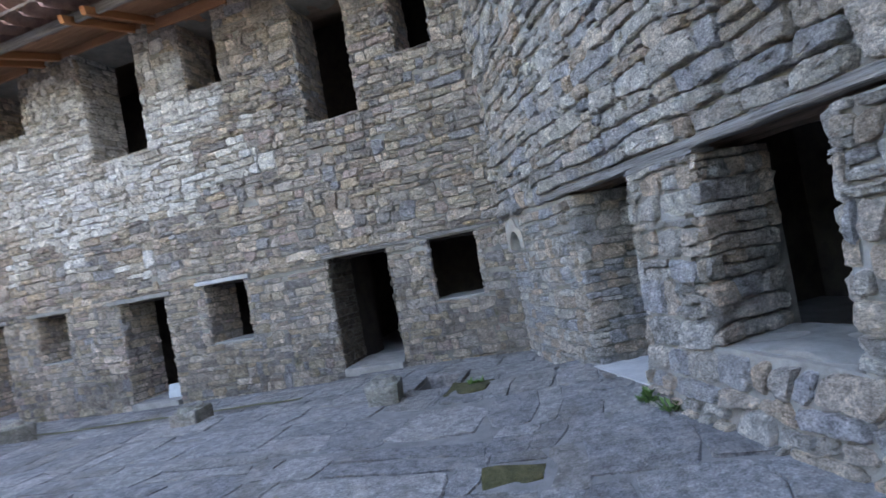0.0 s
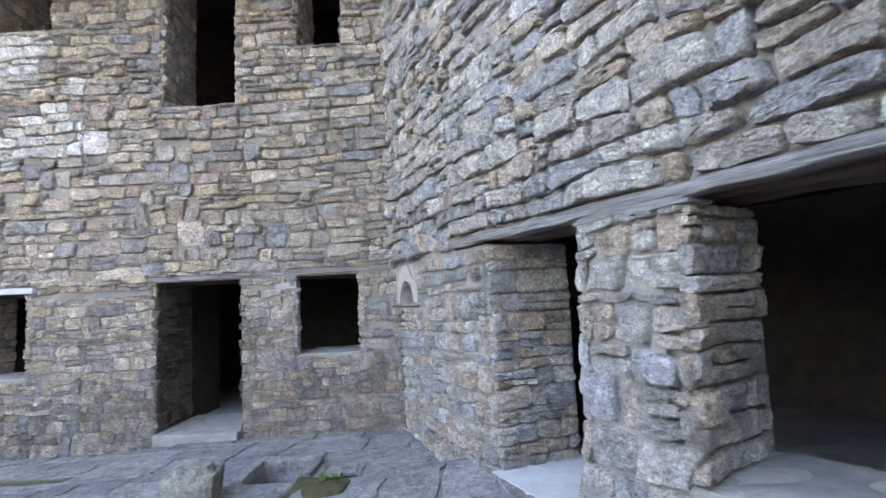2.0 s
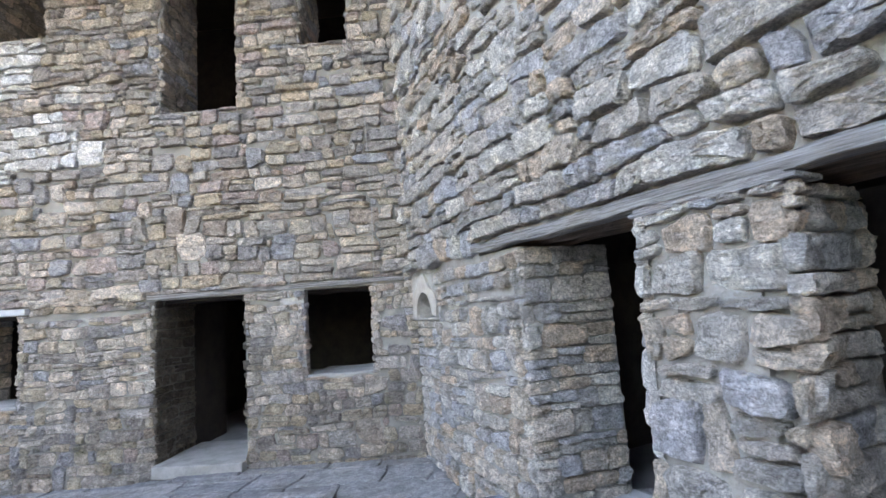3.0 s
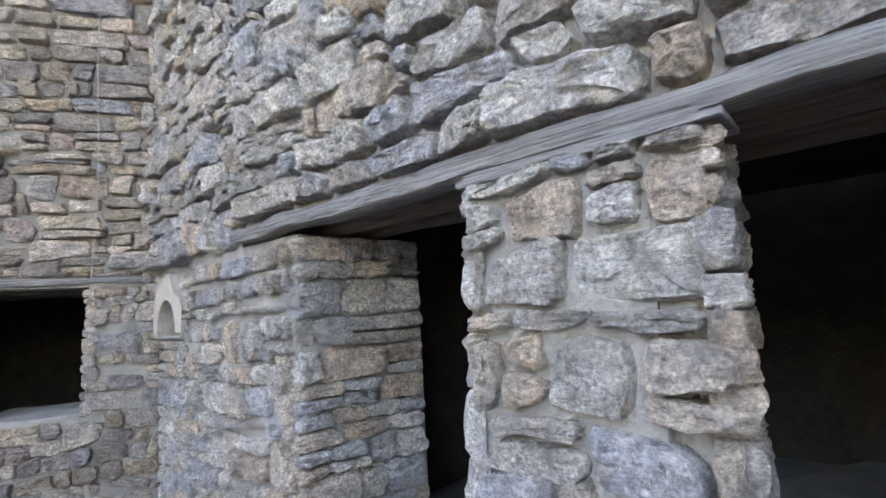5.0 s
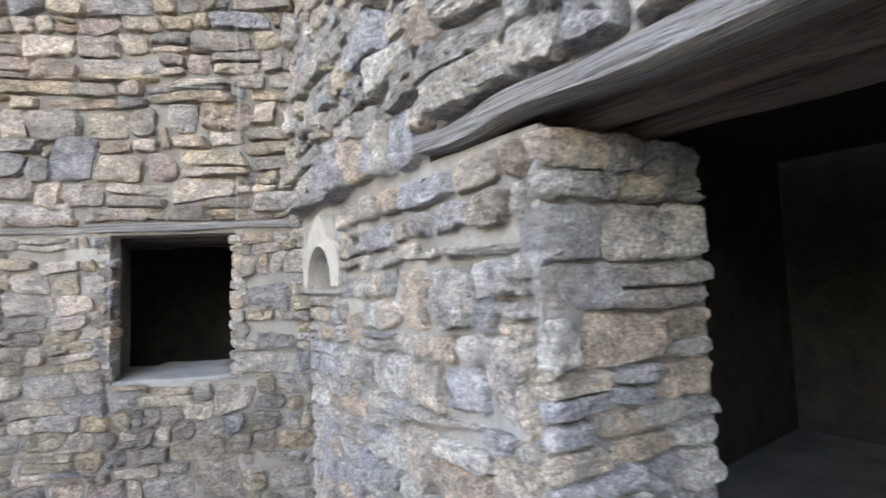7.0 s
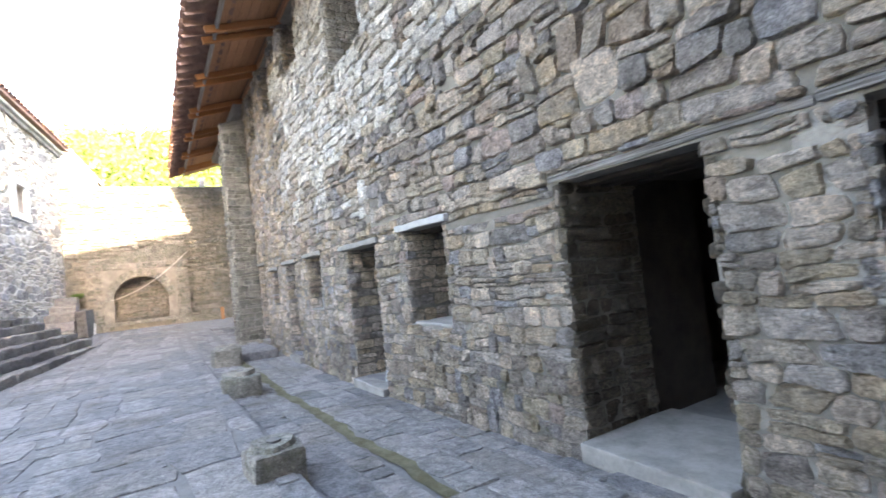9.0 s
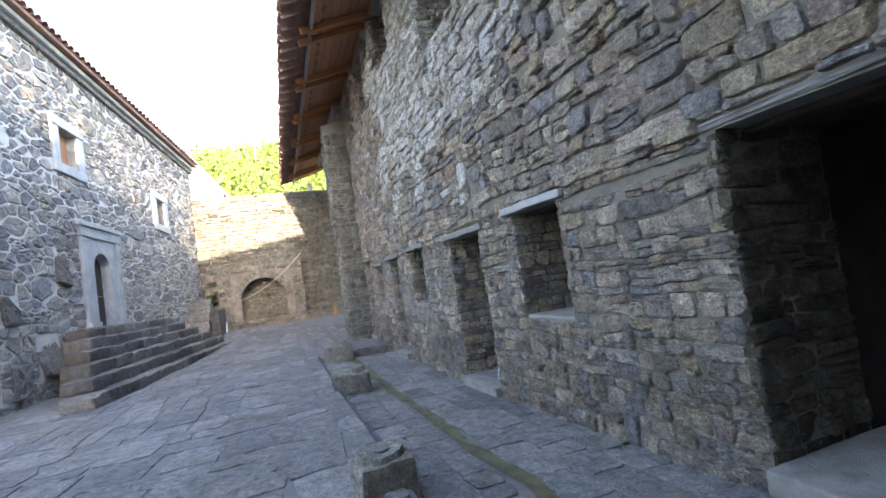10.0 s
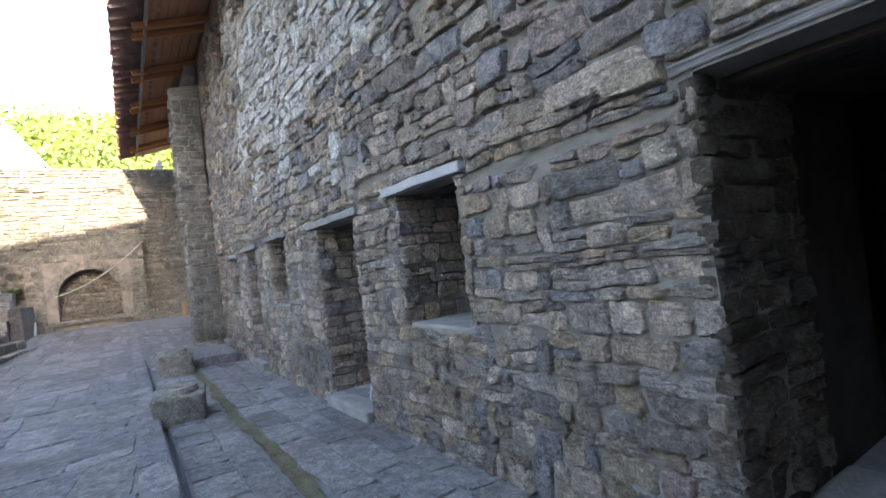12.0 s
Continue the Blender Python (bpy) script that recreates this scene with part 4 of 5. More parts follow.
for i in range(15):
    a0, a1 = math.pi * i / 15 + 0.012, math.pi * (i + 1) / 15 - 0.012
    c, r0, r1 = 3.225, 0.885, 1.16
    bm = bmesh.new()
    vs = [bm.verts.new(PF(c - r * math.cos(a), 1.35 + r * math.sin(a), n)) for n in (0.4, 0.535 + ra.uniform(-0.01, 0.01)) for r, a in ((r0, a0), (r1, a0), (r1, a1), (r0, a1))]
    for f in ((0, 1, 2, 3), (4, 5, 6, 7), (0, 1, 5, 4), (1, 2, 6, 5), (2, 3, 7, 6), (3, 0, 4, 7)):
        bm.faces.new([vs[j] for j in f])
    held(fount, part("arch_stone", bm, M_STONE_F))
curb = box_on(PF, "wall_bench", 4.83, 6.9, -0.1, 0.5, 0.0, 0.35, M_STONE_F)
tagged(curb, "low stone ledge along the end wall", "ledge", kind="structure")
white = box_on(PF, "whitewashed_block", 1.15, 1.75, -0.1, 0.7, 0.5, 0.75, M_WHITEWASH, bevel=0.03)
tagged(white, "small whitewashed block at the wall's foot", "block")
side = thing("side_stairs", (-20.5, 1.2, 0.2), "narrow stone stairs rising beside the church", "stairs")
for k in range(6):
    x0 = -18.6 - 0.5 * k
    ob = part("step_stone", block_bm((0.56, 0.95, 0.27 + 0.27 * k), 0.025, 2, 0.02, k), M_PAVE)
    ob.location = (x0, 0.95 - 0.02 * k, (0.27 + 0.27 * k) / 2 + 0.05)
    held(side, ob)
side_wall = part("parapet", block_bm((2.4, 0.28, 1.2), 0.03, 4, 0.05, 3), M_STEP)
side_wall.location = (-20.6, 1.58, 0.6)
held(side, side_wall)

# ---- projecting pier and stone post at the house's far end ----
pier = thing("stone_pier", (-13.4, 5.65, 0.0), "stone pier with a square post under the eaves", "pier")
PP = lambda u, v, n: Vector((-13.0 + n, u, v))
held(pier, core("pier_body", PP, [5.42, 5.99], [-0.2, 2.95], [], 0.8, M_MORTAR, "rubble body of the pier"))
held(pier, core("post_body", PP, [5.37, 5.93], [2.95, 5.4], [], 0.5, M_MORTAR, "slim stone post on the pier"))
for k in ("pier_body", "post_body"):
    o = bpy.data.objects[k]
    del o["category"], o["kind"]
cap = beam("bracket", (-13.3, 5.38, 5.5), (-13.3, 5.97, 5.62), 0.3, 0.24, M_OLDWOOD, seed=31)
held(pier, cap)
eb = beam("eaves_beam", (-18.4, 5.8, 5.95), (-12.9, 5.8, 5.95), 0.2, 0.22, M_OLDWOOD, seed=33)
tagged(eb, "grey timber beam carried by the stone post", "beam")
box_on(PF, "end_post", 5.55, 5.75, 5.74, 6.1, -0.4, -0.2, M_OLDWOOD, None)
tagged(bpy.data.objects["end_post"], "short timber post on the end wall", "post")

# ---- cables ----
def cable(name, pts, r, material, label):
    cu = bpy.data.curves.new(name, "CURVE")
    cu.dimensions, cu.bevel_depth, cu.bevel_resolution = "3D", r, 2
    sp = cu.splines.new("POLY")
    sp.points.add(len(pts) - 1)
    for p, c in zip(sp.points, pts):
        p.co = (*c, 1)
    cu.materials.append(material)
    return tagged(new(name, cu), label, "cable")


def sagging(a, b, sag, n=14):
    a, b = Vector(a), Vector(b)
    return [a.lerp(b, i / n) - Vector((0, 0, sag * 4 * (i / n) * (1 - i / n))) for i in range(n + 1)]


cable("hanging_cable", [(0.20 + 0.012 * math.sin(z * 3), 5.955, z) for z in np.linspace(1.86, 6.0, 24)], 0.0026, M_CABLE, "thin pale cable hanging down the rubble front")
cable("slack_cable", sagging(PF(2.3, 1.4, 0.56), PF(4.85, 3.05, 0.56), 0.25), 0.018, M_CABLE, "slack pale cable across the arched niche")
cable("portal_cable", sagging(PC(4.6, 2.1, 0.25), PC(11.5, 1.5, 0.6), 0.1), 0.008, M_CABLE, "thin wire across the church portal")

# ---- stone blocks along the kerb ----
def block_stone(x, y, size, seed, turn, z):
    t = thing("base_stone", (x, y, z), "squared mossy block of a lost post, worn top", "stone block", "base stones")
    t.rotation_euler.z = radians(turn)
    bm = block_bm(size, 0.04, 4, 0.035, seed)
    o = part("block", bm, M_BLOCK, t)
    o.location = (0, 0, size[2] / 2 - 0.04)
    bm = bmesh.new()
    bmesh.ops.create_cone(bm, cap_ends=True, segments=14, radius1=size[0] * 0.42, radius2=size[0] * 0.36, depth=0.07)
    for v in bm.verts:
        v.co += noise.noise_vector(v.co * 6 + Vector((seed, 0, 0))) * 0.02
    top = part("seat_ring", bm, M_BLOCK, t)
    top.location = (0, 0, size[2] - 0.03)
    bm = bmesh.new()
    bmesh.ops.create_cone(bm, cap_ends=True, segments=12, radius1=0.045, radius2=0.05, depth=0.03)
    o = part("socket", bm, M_EARTH, top)
    o.location = (0.02, 0, 0.027)
    return t


block_stone(-0.72, 4.15, (0.36, 0.34, 0.27), 1, 12, strip_level(-0.72, 4.3))
block_stone(-3.45, 4.3, (0.40, 0.38, 0.30), 2, 5, strip_level(-3.5, 4.5))
block_stone(-7.3, 4.62, (0.5, 0.5, 0.34), 3, -8, strip_level(-7.3, 4.6))
block_stone(-10.6, 4.8, (0.55, 0.5, 0.38), 4, 4, strip_level(-10.6, 4.6))
ledge = part("stone_slab", block_bm((1.6, 0.8, 0.2), 0.03, 4, 0.03, 9), M_PAVE)
ledge.location = (-11.6, 5.45, strip_level(-11.6, 5.4) + 0.06)
tagged(ledge, "low grey slab step across the strip", "slab")

slab_in = part("leaning_slab", block_bm((0.34, 0.06, 0.26), 0.015, 3, 0.015, 12), M_DRESSED)
slab_in.matrix_basis = pose(-5.62, 6.22, strip_level(-5.6, 6.0) + 0.2, -12, 0, 4)
tagged(slab_in, "pale stone slab standing in a doorway", "slab")
plank = part("short_plank", block_bm((0.05, 0.13, 0.6), 0.01, 2, 0.006, 5), M_CURTAIN)
plank.matrix_basis = pose(-21.48, 5.95, 0.42, 0, -10, 0)
tagged(plank, "short orange plank leaning on the ledge", "plank")

# ---- drain pit, mossy hollow, weeds ----
pit = thing("drain_pit", (-0.15, 4.75, level(-0.2)), "open stone drain pit with a mossy slab beside it", "drain")
for n_, (x, y, w, l) in enumerate(((-0.28, 4.97, 0.56, 0.1), (-0.56, 4.72, 0.1, 0.5), (-0.02, 4.75, 0.08, 0.42))):
    o = part("kerb_stone", block_bm((w, l, 0.22), 0.015, 2, 0.014, n_), M_PAVE)
    o.location = (x, y, level(x) - 0.09)
    held(pit, o)
o = part("pit_floor", block_bm((0.42, 0.40, 0.04), 0.01), M_MOSS)
o.location = (-0.28, 4.72, level(-0.1) - 0.30)
held(pit, o)
o = part("moss_slab", block_bm((0.46, 0.40, 0.05), 0.02, 6, 0.06, 6), M_MOSS)
o.location = (0.17, 4.28, level(0) - 0.012)
held(pit, o)
patch = part("moss_patch", block_bm((0.36, 0.24, 0.03), 0.012, 6, 0.07, 8), M_MOSS)
patch.matrix_basis = pose(0.92, 2.3, rise(0.92, 2.3) + level(0.8) - 0.008, 0, 0, 15)
tagged(patch, "mossy hollow between broken paving slabs", "moss")


def weed(x, y, z, size, count, seed, name="weed"):
    r = random.Random(seed)
    verts, faces = [], []
    for _ in range(count):
        a, l = r.uniform(0, 6.28), size * r.uniform(0.5, 1.0)
        up, b = r.uniform(0.25, 1.0), len(verts)
        d, s = Vector((math.cos(a), math.sin(a), 0)), Vector((-math.sin(a), math.cos(a), 0))
        o = Vector((r.uniform(-1, 1) * size * 0.6, r.uniform(-1, 1) * size * 0.35, 0))
        w = size * r.uniform(0.12, 0.22)
        tip = o + d * l * 0.7 + Vector((0, 0, l * up))
        mid = o + d * l * 0.4 + Vector((0, 0, l * up * 0.75))
        verts += [o, mid + s * w, tip, mid - s * w]
        faces += [(b, b + 1, b + 2), (b, b + 2, b + 3)]
    ob = mesh_object(name, verts, faces, M_LEAF)
    ob.location = (x, y, z)
    return tagged(ob, "small green weed growing in a joint", "weed", "weeds")


weed(1.84, 3.02, level(1.9) + rise(1.84, 3.02) + 0.01, 0.12, 70, 1)
weed(1.93, 2.82, level(1.9) + rise(1.93, 2.82) + 0.01, 0.09, 40, 2)
weed(0.22, 4.42, level(0) - 0.02, 0.10, 46, 3)
weed(0.38, 4.25, level(0) - 0.02, 0.06, 30, 8)
weed(1.0, 5.2, level(1), 0.06, 24, 4)
weed(-21.75, 1.25, 1.6, 0.25, 90, 5)

# ---- beyond the yard: hill, house ----
rng = random.Random(41)


def hill_z(x, y):
    d = max(0.0, -x - 32)
    return 4.4 + 21.0 * (1 - math.exp(-d / 28)) * (0.75 + 0.25 * math.sin(y * 0.05 + 1.0)) + 1.2 * noise.noise(Vector((x * 0.06, y * 0.06, 0)))


hv, hf = [], []
HX, HY = [-30 - i * 4 for i in range(24)], [-70 + j * 4 for j in range(36)]
for x in HX:
    for y in HY:
        hv.append((x, y, hill_z(x, y) if x < -30 else -0.5))
for i in range(len(HX) - 1):
    for j in range(len(HY) - 1):
        a = i * len(HY) + j
        hf.append((a, a + 1, a + len(HY) + 1, a + len(HY)))
hill = tagged(mesh_object("hill", hv, hf, M_GRASS), "sunlit green hillside behind the yard", "hill", kind="structure")
verts, faces = [], []
for _ in range(2600):
    x, y = rng.uniform(-90, -33), rng.uniform(-50, 40)
    z, r = hill_z(x, y), rng.uniform(0.5, 1.7)
    for _ in range(64):
        p = Vector((rng.gauss(0, 1), rng.gauss(0, 1), rng.gauss(0.5, 0.8))) * r * 0.55 + Vector((x, y, z + r * 0.5))
        e1 = Vector((rng.uniform(-1, 1), rng.uniform(-1, 1), rng.uniform(-1, 1))).normalized() * r * 0.15
        e2 = e1.cross(Vector((rng.uniform(-1, 1), rng.uniform(-1, 1), rng.uniform(-1, 1)))).normalized() * r * 0.1
        b = len(verts)
        verts += [p - e1, p + e2, p + e1, p - e2]
        faces.append((b, b + 1, b + 2, b + 3))
bushes = mesh_object("hillside_bushes", verts, faces, M_HILL)
tagged(bushes, "dense bright green bushes on the hillside", "bushes", kind="stuff")


def bare_tree(x, y, height, seed):
    r = random.Random(seed)
    t = thing("bare_tree", (x, y, hill_z(x, y) - 0.3), "thin tree with sparse spring twigs", "tree")
    cu = bpy.data.curves.new("trunk", "CURVE")
    cu.dimensions, cu.bevel_depth, cu.bevel_resolution = "3D", 0.09, 1

    def branch(p, d, l, w, depth):
        sp = cu.splines.new("POLY")
        n = 5
        sp.points.add(n)
        q = p.copy()
        for i in range(n + 1):
            sp.points[i].co, sp.points[i].radius = (*q, 1), w * (1 - 0.75 * i / n)
            if depth < 3 and i >= 2:
                for _ in range(2):
                    e = (d + Vector((r.uniform(-1, 1), r.uniform(-1, 1), r.uniform(-0.2, 0.7))) * 0.9).normalized()
                    branch(q, e, l * 0.45, w * 0.45, depth + 1)
            d = (d + Vector((r.uniform(-1, 1), r.uniform(-1, 1), r.uniform(-0.3, 0.5))) * 0.14).normalized()
            q = q + d * l / n

    branch(Vector((0, 0, 0)), Vector((0, 0, 1)), height, 1.0, 0)
    cu.materials.append(M_UNDERWOOD)
    tr = new("trunk", cu)
    tr.parent = t
    return t


bare_tree(-44, 3.2, 8.0, 3)
bare_tree(-50, 7.0, 7.0, 5)

house = thing("white_house", (-34.0, -1.5, 0.0), "white rendered house with a grey gabled roof", "house")
PH = lambda u, v, n: Vector((-31.0 + n, u, v))
held(house, core("house_wall", PH, [-1.7, 1.4], [0.0, 7.9], [], 6.0, M_WHITEWASH, "white wall"))
o = bpy.data.objects["house_wall"]
del o["category"], o["kind"]
bm = bmesh.new()
tri = [(-1.7, 7.9), (1.4, 7.9), (-0.15, 10.1)]
fr = [bm.verts.new(PH(u, v, -0.02)) for u, v in tri]
bk = [bm.verts.new(PH(u, v, -6.0)) for u, v in tri]
bm.faces.new(fr), bm.faces.new(bk)
for i in range(3):
    bm.faces.new((fr[i], fr[(i + 1) % 3], bk[(i + 1) % 3], bk[i]))
held(house, part("gable", bm, M_WHITEWASH))
for sgn in (-1, 1):
    e = -2.0 if sgn < 0 else 1.7
    bm = bmesh.new()
    ps = [PH(e, 7.5, 0.3), PH(-0.15, 10.12, 0.3), PH(-0.15, 10.12, -6.4), PH(e, 7.5, -6.4)]
    lo = [bm.verts.new(p) for p in ps]
    hi = [bm.verts.new(p + Vector((0, 0, 0.18))) for p in ps]
    bm.faces.new(lo), bm.faces.new(hi)
    for i in range(4):
        bm.faces.new((lo[i], lo[(i + 1) % 4], hi[(i + 1) % 4], hi[i]))
    held(house, part("roof_slope", bm, M_SILL))

# ---- stones of the walls and slabs of the yard ----
rng = random.Random(101)
A_FACE = A_HOLES + [(-2.29, -0.72, 1.8, 1.858), (-0.70, 0.5, 1.8, 1.875)] + [(h[0] - 0.12, h[1] + 0.12, h[3], h[3] + 0.075) for h in A_DOORS[1:] + A_WINDOWS[1:]] \
    + [(x0, x1, z - 0.1, z + 0.1) for x0, x1, z in ((-4.75, -3.15, 6.2), (-6.95, -4.85, 6.33), (-9.2, -7.6, 6.33), (-11.2, -9.8, 6.33), (-13.2, -11.7, 6.33))]
rects = courses(-18.5, 0.62, -0.3, 1.84, (0.05, 0.15), (0.09, 0.31), A_FACE, rng, 0.1)
lower = coursed(rects, (-18.5, 0.62, -0.3, 1.88), A_FACE, rng, 0.008, 0.028, 0.11)


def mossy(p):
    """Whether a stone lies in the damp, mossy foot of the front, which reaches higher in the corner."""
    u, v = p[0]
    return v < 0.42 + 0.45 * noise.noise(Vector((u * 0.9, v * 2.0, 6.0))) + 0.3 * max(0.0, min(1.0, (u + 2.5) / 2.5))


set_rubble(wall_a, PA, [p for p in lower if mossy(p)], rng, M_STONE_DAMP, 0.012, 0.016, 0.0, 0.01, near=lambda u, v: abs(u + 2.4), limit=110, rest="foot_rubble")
set_rubble(wall_a, PA, [p for p in lower if not mossy(p)], rng, M_STONE, 0.013, 0.016, 0.001, 0.009, near=lambda u, v: abs(u + 2.4) + abs(v - 1.3), limit=190)
rects = courses(-18.5, 0.64, 1.80, 6.5, (0.06, 0.18), (0.11, 0.42), A_FACE, rng, 0.1)
upper = coursed(rects, (-18.5, 0.64, 1.78, 6.5), A_FACE, rng, 0.009, 0.03, 0.11)


def limed(p):
    """Whether a stone lies in the patches of old limewash round the large upper window."""
    u, v = p[0]
    d = math.hypot((u + 6.8) / 3.9, (v - 4.4) / 2.1) + 0.6 * noise.noise(Vector((u * 1.3, v * 1.6, 2.0)))
    return d < 0.85


for pick, mat, rest in ((True, M_STONE_LIME, "limewashed_rubble"), (False, M_STONE, "upper_rubble")):
    set_rubble(wall_a, PA, [p for p in upper if limed(p) == pick], rng, mat, 0.028, 0.02, 0.014, 0.016, seg=0.1, rest=rest)
for h in A_HOLES:
    if h == A_WINDOWS[0]:
        reveals(wall_a, PA, h, 0.12, rng, M_STONE, widths=(0.1, 0.14))
    else:
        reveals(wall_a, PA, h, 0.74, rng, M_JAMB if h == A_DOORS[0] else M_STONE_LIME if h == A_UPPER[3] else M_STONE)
B_FACE = [B_O1, B_O2, B_BEAM, B_NICHE]
low = coursed(courses(1.3, 5.0, -0.15, 1.87, (0.06, 0.2), (0.10, 0.3), B_FACE, rng, 0.05), (1.3, 5.0, -0.15, 1.87), B_FACE, rng, 0.016, 0.035, 0.15)
low += coursed(courses(-0.93, 0.46, -0.15, 1.87, (0.06, 0.16), (0.10, 0.3), B_FACE, rng), (-0.93, 0.46, -0.15, 1.87), B_FACE, rng, 0.018, 0.03, 0.14)
fill = coursed(courses(-1.68, -0.94, -0.15, 1.4, (0.06, 0.14), (0.1, 0.28), [], rng), (-1.68, -0.94, -0.15, 1.4), [], rng, 0.014)
mid = coursed(courses(-1.7, 5.0, 1.87, 2.7, (0.10, 0.23), (0.13, 0.38), [B_BEAM, B_NICHE], rng, 0.03), (-1.7, 5.0, 1.8, 2.72), [B_BEAM, B_NICHE], rng, 0.016, 0.04, 0.14)
high = coursed(courses(-1.74, 6.0, 2.7, 7.0, (0.07, 0.19), (0.13, 0.45), [], rng), (-1.74, 6.0, 2.68, 7.0), [], rng, 0.016, 0.04, 0.15)
set_rubble(wall_b, PB, low, rng, M_STONE_B, 0.02, 0.02, 0.012, 0.008, seg=0.05, rings=(1.0, 0.92, 0.72, 0.4), near=lambda u, v: abs(u - 1.0), limit=200)
set_rubble(wall_b, PB, fill, rng, M_STONE_B, 0.012, 0.014, 0.0, 0.008, near=lambda u, v: -v, limit=30, rest="niche_infill")
set_rubble(wall_b, PB, mid, rng, M_STONE_B, 0.045, 0.03, 0.04, 0.022, seg=0.05, rings=(1.0, 0.93, 0.75, 0.4), near=lambda u, v: abs(u - 1.0), limit=70, back=0.1)
set_rubble(wall_b, PB, high, rng, M_STONE_B, 0.032, 0.026, 0.014, 0.022, seg=0.08, rest="upper_rubble")
reveals(wall_b, PB, B_O1, 0.68, rng, M_STONE_B, (0.07, 0.17), (0.14, 0.34), (0.12, 0.2), big=1.5)
reveals(wall_b, PB, B_O2, 0.68, rng, M_STONE_B, (0.07, 0.17), (0.14, 0.34), (-0.15, 0.0), big=1.5)
c_holes = [(4.86, 6.74, 1.2, 4.05), (4.2, 5.5, 5.05, 6.5), (9.28, 10.52, 4.5, 6.0)]
big = [(1.2, 2.1, 0.25, 1.15), (2.35, 2.95, 0.1, 0.8), (3.1, 3.85, 0.35, 1.3), (2.2, 2.75, 1.5, 2.1), (3.9, 4.4, 2.3, 3.1)]
set_rubble(wall_c, PC, coursed(big, (0.0, 13.0, 0.0, 4.0), [], rng, 0.03, 0.06, 0.25), rng, M_STEP, 0.02, 0.04, 0.02, 0.01, seg=0.1, rings=(1.0, 0.92, 0.7, 0.4), rest="foot_boulders")
c_holes += big
rects = courses(0.0, 13.28, -0.2, 7.86, (0.10, 0.34), (0.16, 0.5), c_holes, rng, 0.2)
set_rubble(wall_c, PC, rubble(rects, (0.0, 13.28, -0.2, 7.86), c_holes, rng, 0.04, 0.6, 0.2, shift=0.15), rng, M_STONE_C, 0.015, 0.02, 0.0, 0.012, seg=0.1, near=lambda u, v: abs(u - 5.0) + abs(v - 2.5))
rects = courses(0.2, 7.5, -0.1, 5.75, (0.09, 0.22), (0.2, 0.6), [], rng)
set_rubble(wall_f, PF, coursed(rects, (0.2, 7.5, -0.1, 5.75), [], rng, 0.03, 0.03, 0.12), rng, M_STONE_F, 0.05, 0.03, 0.03, 0.02, seg=0.15, near=lambda u, v: abs(u - 4.5) + abs(v - 2.5))
rects = courses(1.55, 4.83, 0.0, 2.75, (0.12, 0.26), (0.2, 0.5), [(2.04, 4.41, 0.55, 2.52), (2.35, 4.1, 0.3, 1.5)], rng)
set_rubble(fount, lambda u, v, n: PF(u, v, n + 0.51) - Vector((-21.6, 3.2, 0.1)), coursed(rects, (1.55, 4.83, 0.0, 2.75), [(2.35, 4.1, 0.3, 1.5)], rng), rng, M_STONE_F, 0.02, 0.02, 0.005, 0.012, seg=0.15, rest="face_rubble")
for body, u0, u1, v0, v1, dep in (("pier_body", 5.42, 5.99, -0.1, 2.95, 0.8), ("post_body", 5.37, 5.93, 2.95, 5.35, 0.5)):
    rects = courses(u0, u1, v0, v1, (0.08, 0.2), (0.18, 0.4), [], rng)
    set_rubble(pier, lambda u, v, n: PP(u, v, n) - Vector((-13.4, 5.65, 0)), coursed(rects, (u0, u1, v0, v1), [], rng), rng, M_STONE_F, 0.03, 0.02, 0.012, 0.012, rest="face_rubble")
    rects = courses(0.0, dep, v0, v1, (0.08, 0.2), (0.18, 0.4), [], rng)
    set_rubble(pier, lambda u, v, n: Vector((-13.0 - u, u0 - n, v)) - Vector((-13.4, 5.65, 0)), coursed(rects, (0.0, dep, v0, v1), [], rng), rng, M_STONE_F, 0.03, 0.02, 0.012, 0.012, rest="side_rubble")
# yard slabs
pave = thing("pavement", (0, 0, 0), "uneven blue-grey stone slabs of the yard", "pavement", kind="structure")
hollows = [(-0.53, -0.04, 4.45, 4.96), (-0.08, 0.42, 4.06, 4.5), (0.72, 1.12, 2.13, 2.47)]
rects = courses(-21.6, 4.6, -4.7, 4.42, (0.26, 0.72), (0.28, 1.15), hollows, rng, 0.3, 0.0)
rects = [r for r in rects if not (r[0] < -9 and r[2] < -1.28 + 0.168 * (-9 - r[1]) + 0.05) and not (r[0] > 2.3 and r[3] > 4.3 - (r[0] - 1.3) * 1.83)]
halves = []
for r in rects:
    split = r[0] > 0.2 and r[1] - r[0] > 0.45
    halves += [(r[0], (r[0] + r[1]) / 2, r[2], r[3]), ((r[0] + r[1]) / 2, r[1], r[2], r[3])] if split else [r]
rects = halves
slabs = coursed(rects, (-21.6, 4.6, -4.7, 4.42), hollows, rng, 0.008, 0.06, 0.1, 0.02)
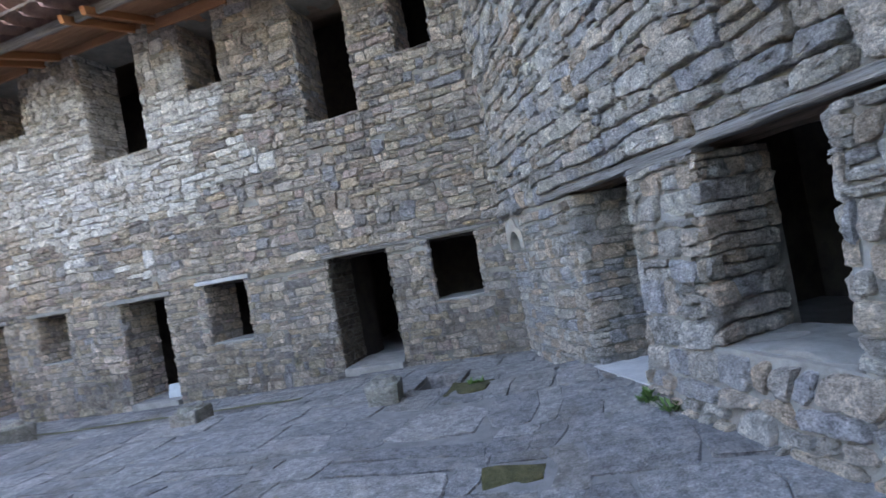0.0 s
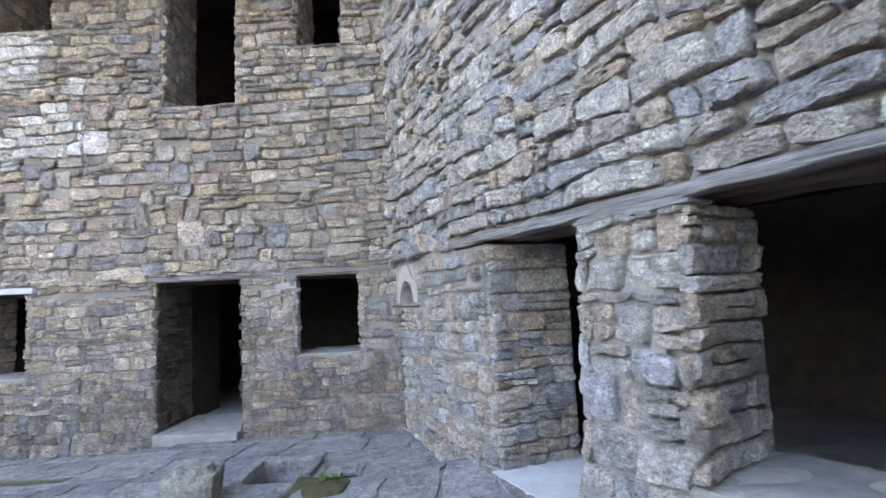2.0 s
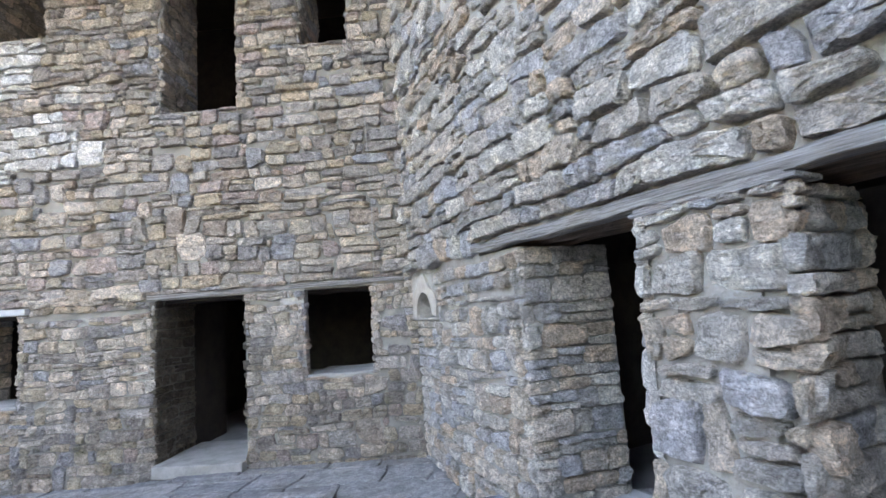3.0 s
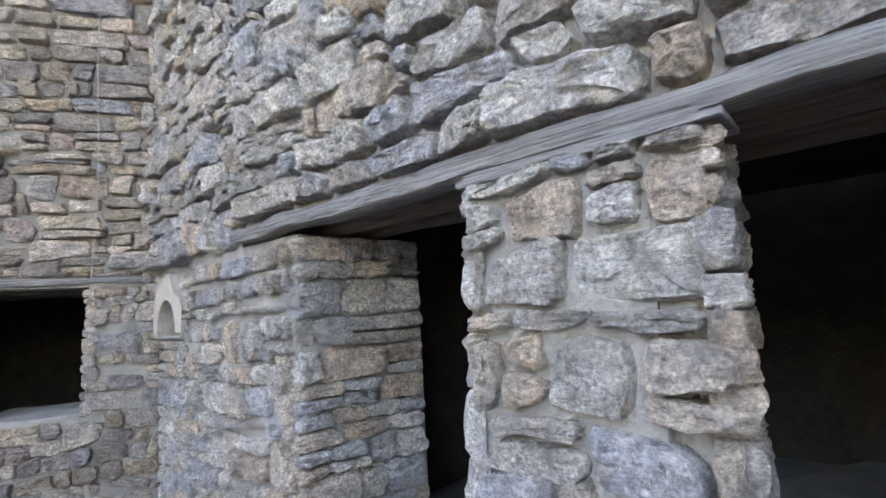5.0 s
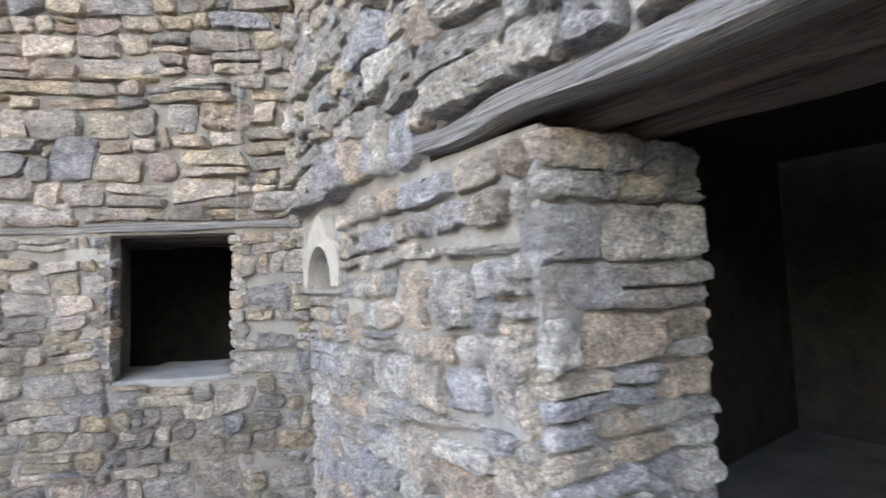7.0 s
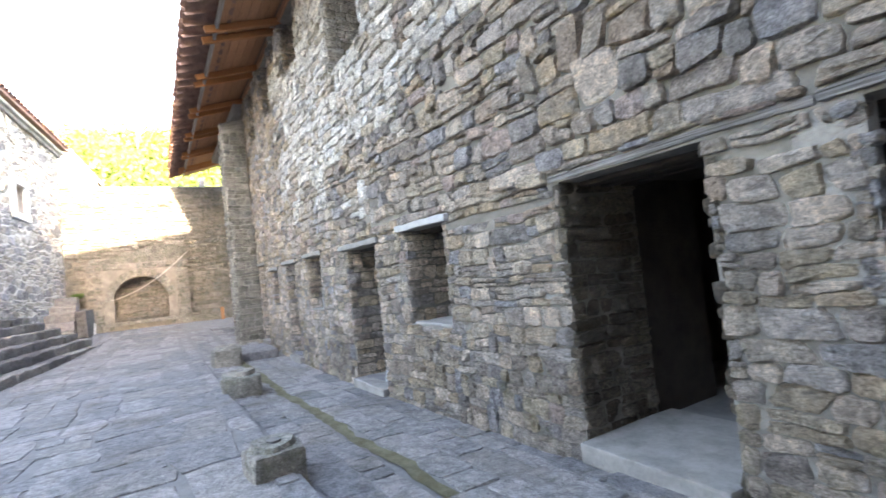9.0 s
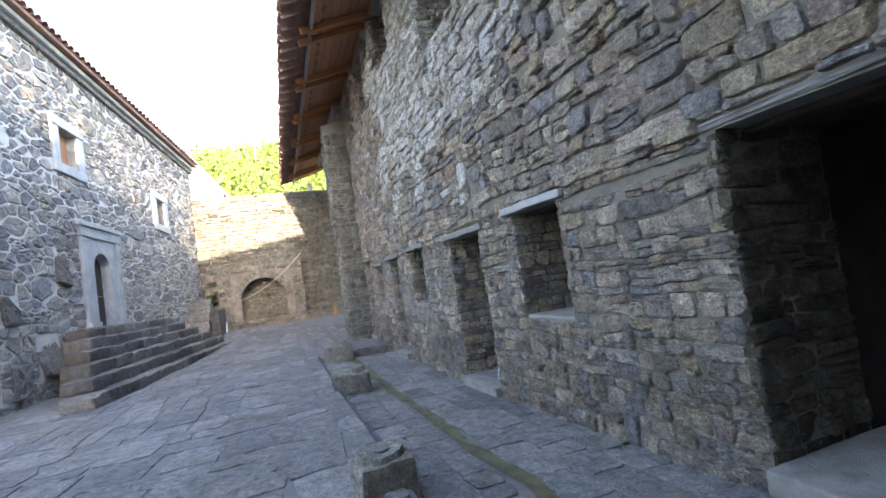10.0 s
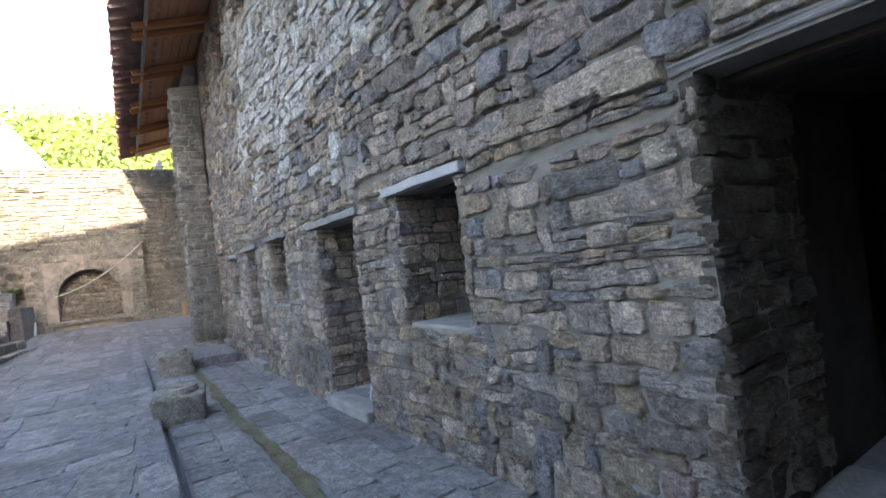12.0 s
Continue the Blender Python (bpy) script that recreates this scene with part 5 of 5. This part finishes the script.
set_rubble(pave, PG, slabs, rng, M_PAVE, 0.009, 0.004, 0.0, 0.003, tilt=0.006, seg=0.16, rings=(1.0, 0.985, 0.6), near=lambda u, v: abs(u + 0.5) + abs(v - 2.8), name="paving_slab", rest="far_slabs", back=0.03)
strip = thing("pavement_strip", (0, 0, 0), "lower strip of grey paving slabs along the house front", "pavement", kind="structure")
rects = courses(-18.4, -2.4, 4.495, 5.02, (0.22, 0.34), (0.3, 0.7), [], rng, 0.0, 0.0) + courses(-18.4, -2.4, 5.17, 6.06, (0.24, 0.36), (0.3, 0.8), [], rng, 0.0, 0.0) \
    + courses(-2.4, 1.0, 4.45, 6.06, (0.28, 0.5), (0.4, 0.9), hollows, rng, 0.05, 0.0)
rects = [r for r in rects if not (r[0] > 0.55 and r[3] > 6.0 - (r[0] - 0.5) * 2.0)]
slabs = []
for u0, u1, v0, v1 in ((-18.4, -2.4, 4.495, 5.02), (-18.4, -2.4, 5.17, 6.06), (-2.4, 1.0, 4.45, 6.06)):
    slabs += coursed([r for r in rects if u0 <= (r[0] + r[1]) / 2 <= u1 and v0 <= (r[2] + r[3]) / 2 <= v1], (u0, u1, v0, v1), hollows, rng, 0.010, 0.02, 0.07, 0.02)
set_rubble(strip, PS, slabs, rng, M_PAVE, 0.008, 0.005, 0.002, 0.003, tilt=0.006, seg=0.12, rings=(1.0, 0.97, 0.6), near=lambda u, v: abs(u + 4.0), name="paving_slab", rest="far_slabs", back=0.03)
gut = []
gfaces = []
for i in range(65):
    x = -2.4 - i * 0.14
    for y in (5.035, 5.095, 5.155):
        w = 0.05 * noise.noise(Vector((x * 1.1, 3.0, 0))) + 0.05 * noise.noise(Vector((x * 4.3, y * 19, 0)))
        gut.append((x, y + w, strip_level(x, y) + (0.002 if y == 5.095 else 0.006)))
for i in range(64):
    for j in range(2):
        b = i * 3 + j
        gfaces.append((b, b + 1, b + 4, b + 3))
tagged(mesh_object("gutter", gut, gfaces, M_GUTTER), "narrow mossy gutter between the paving slabs", "gutter", kind="structure")
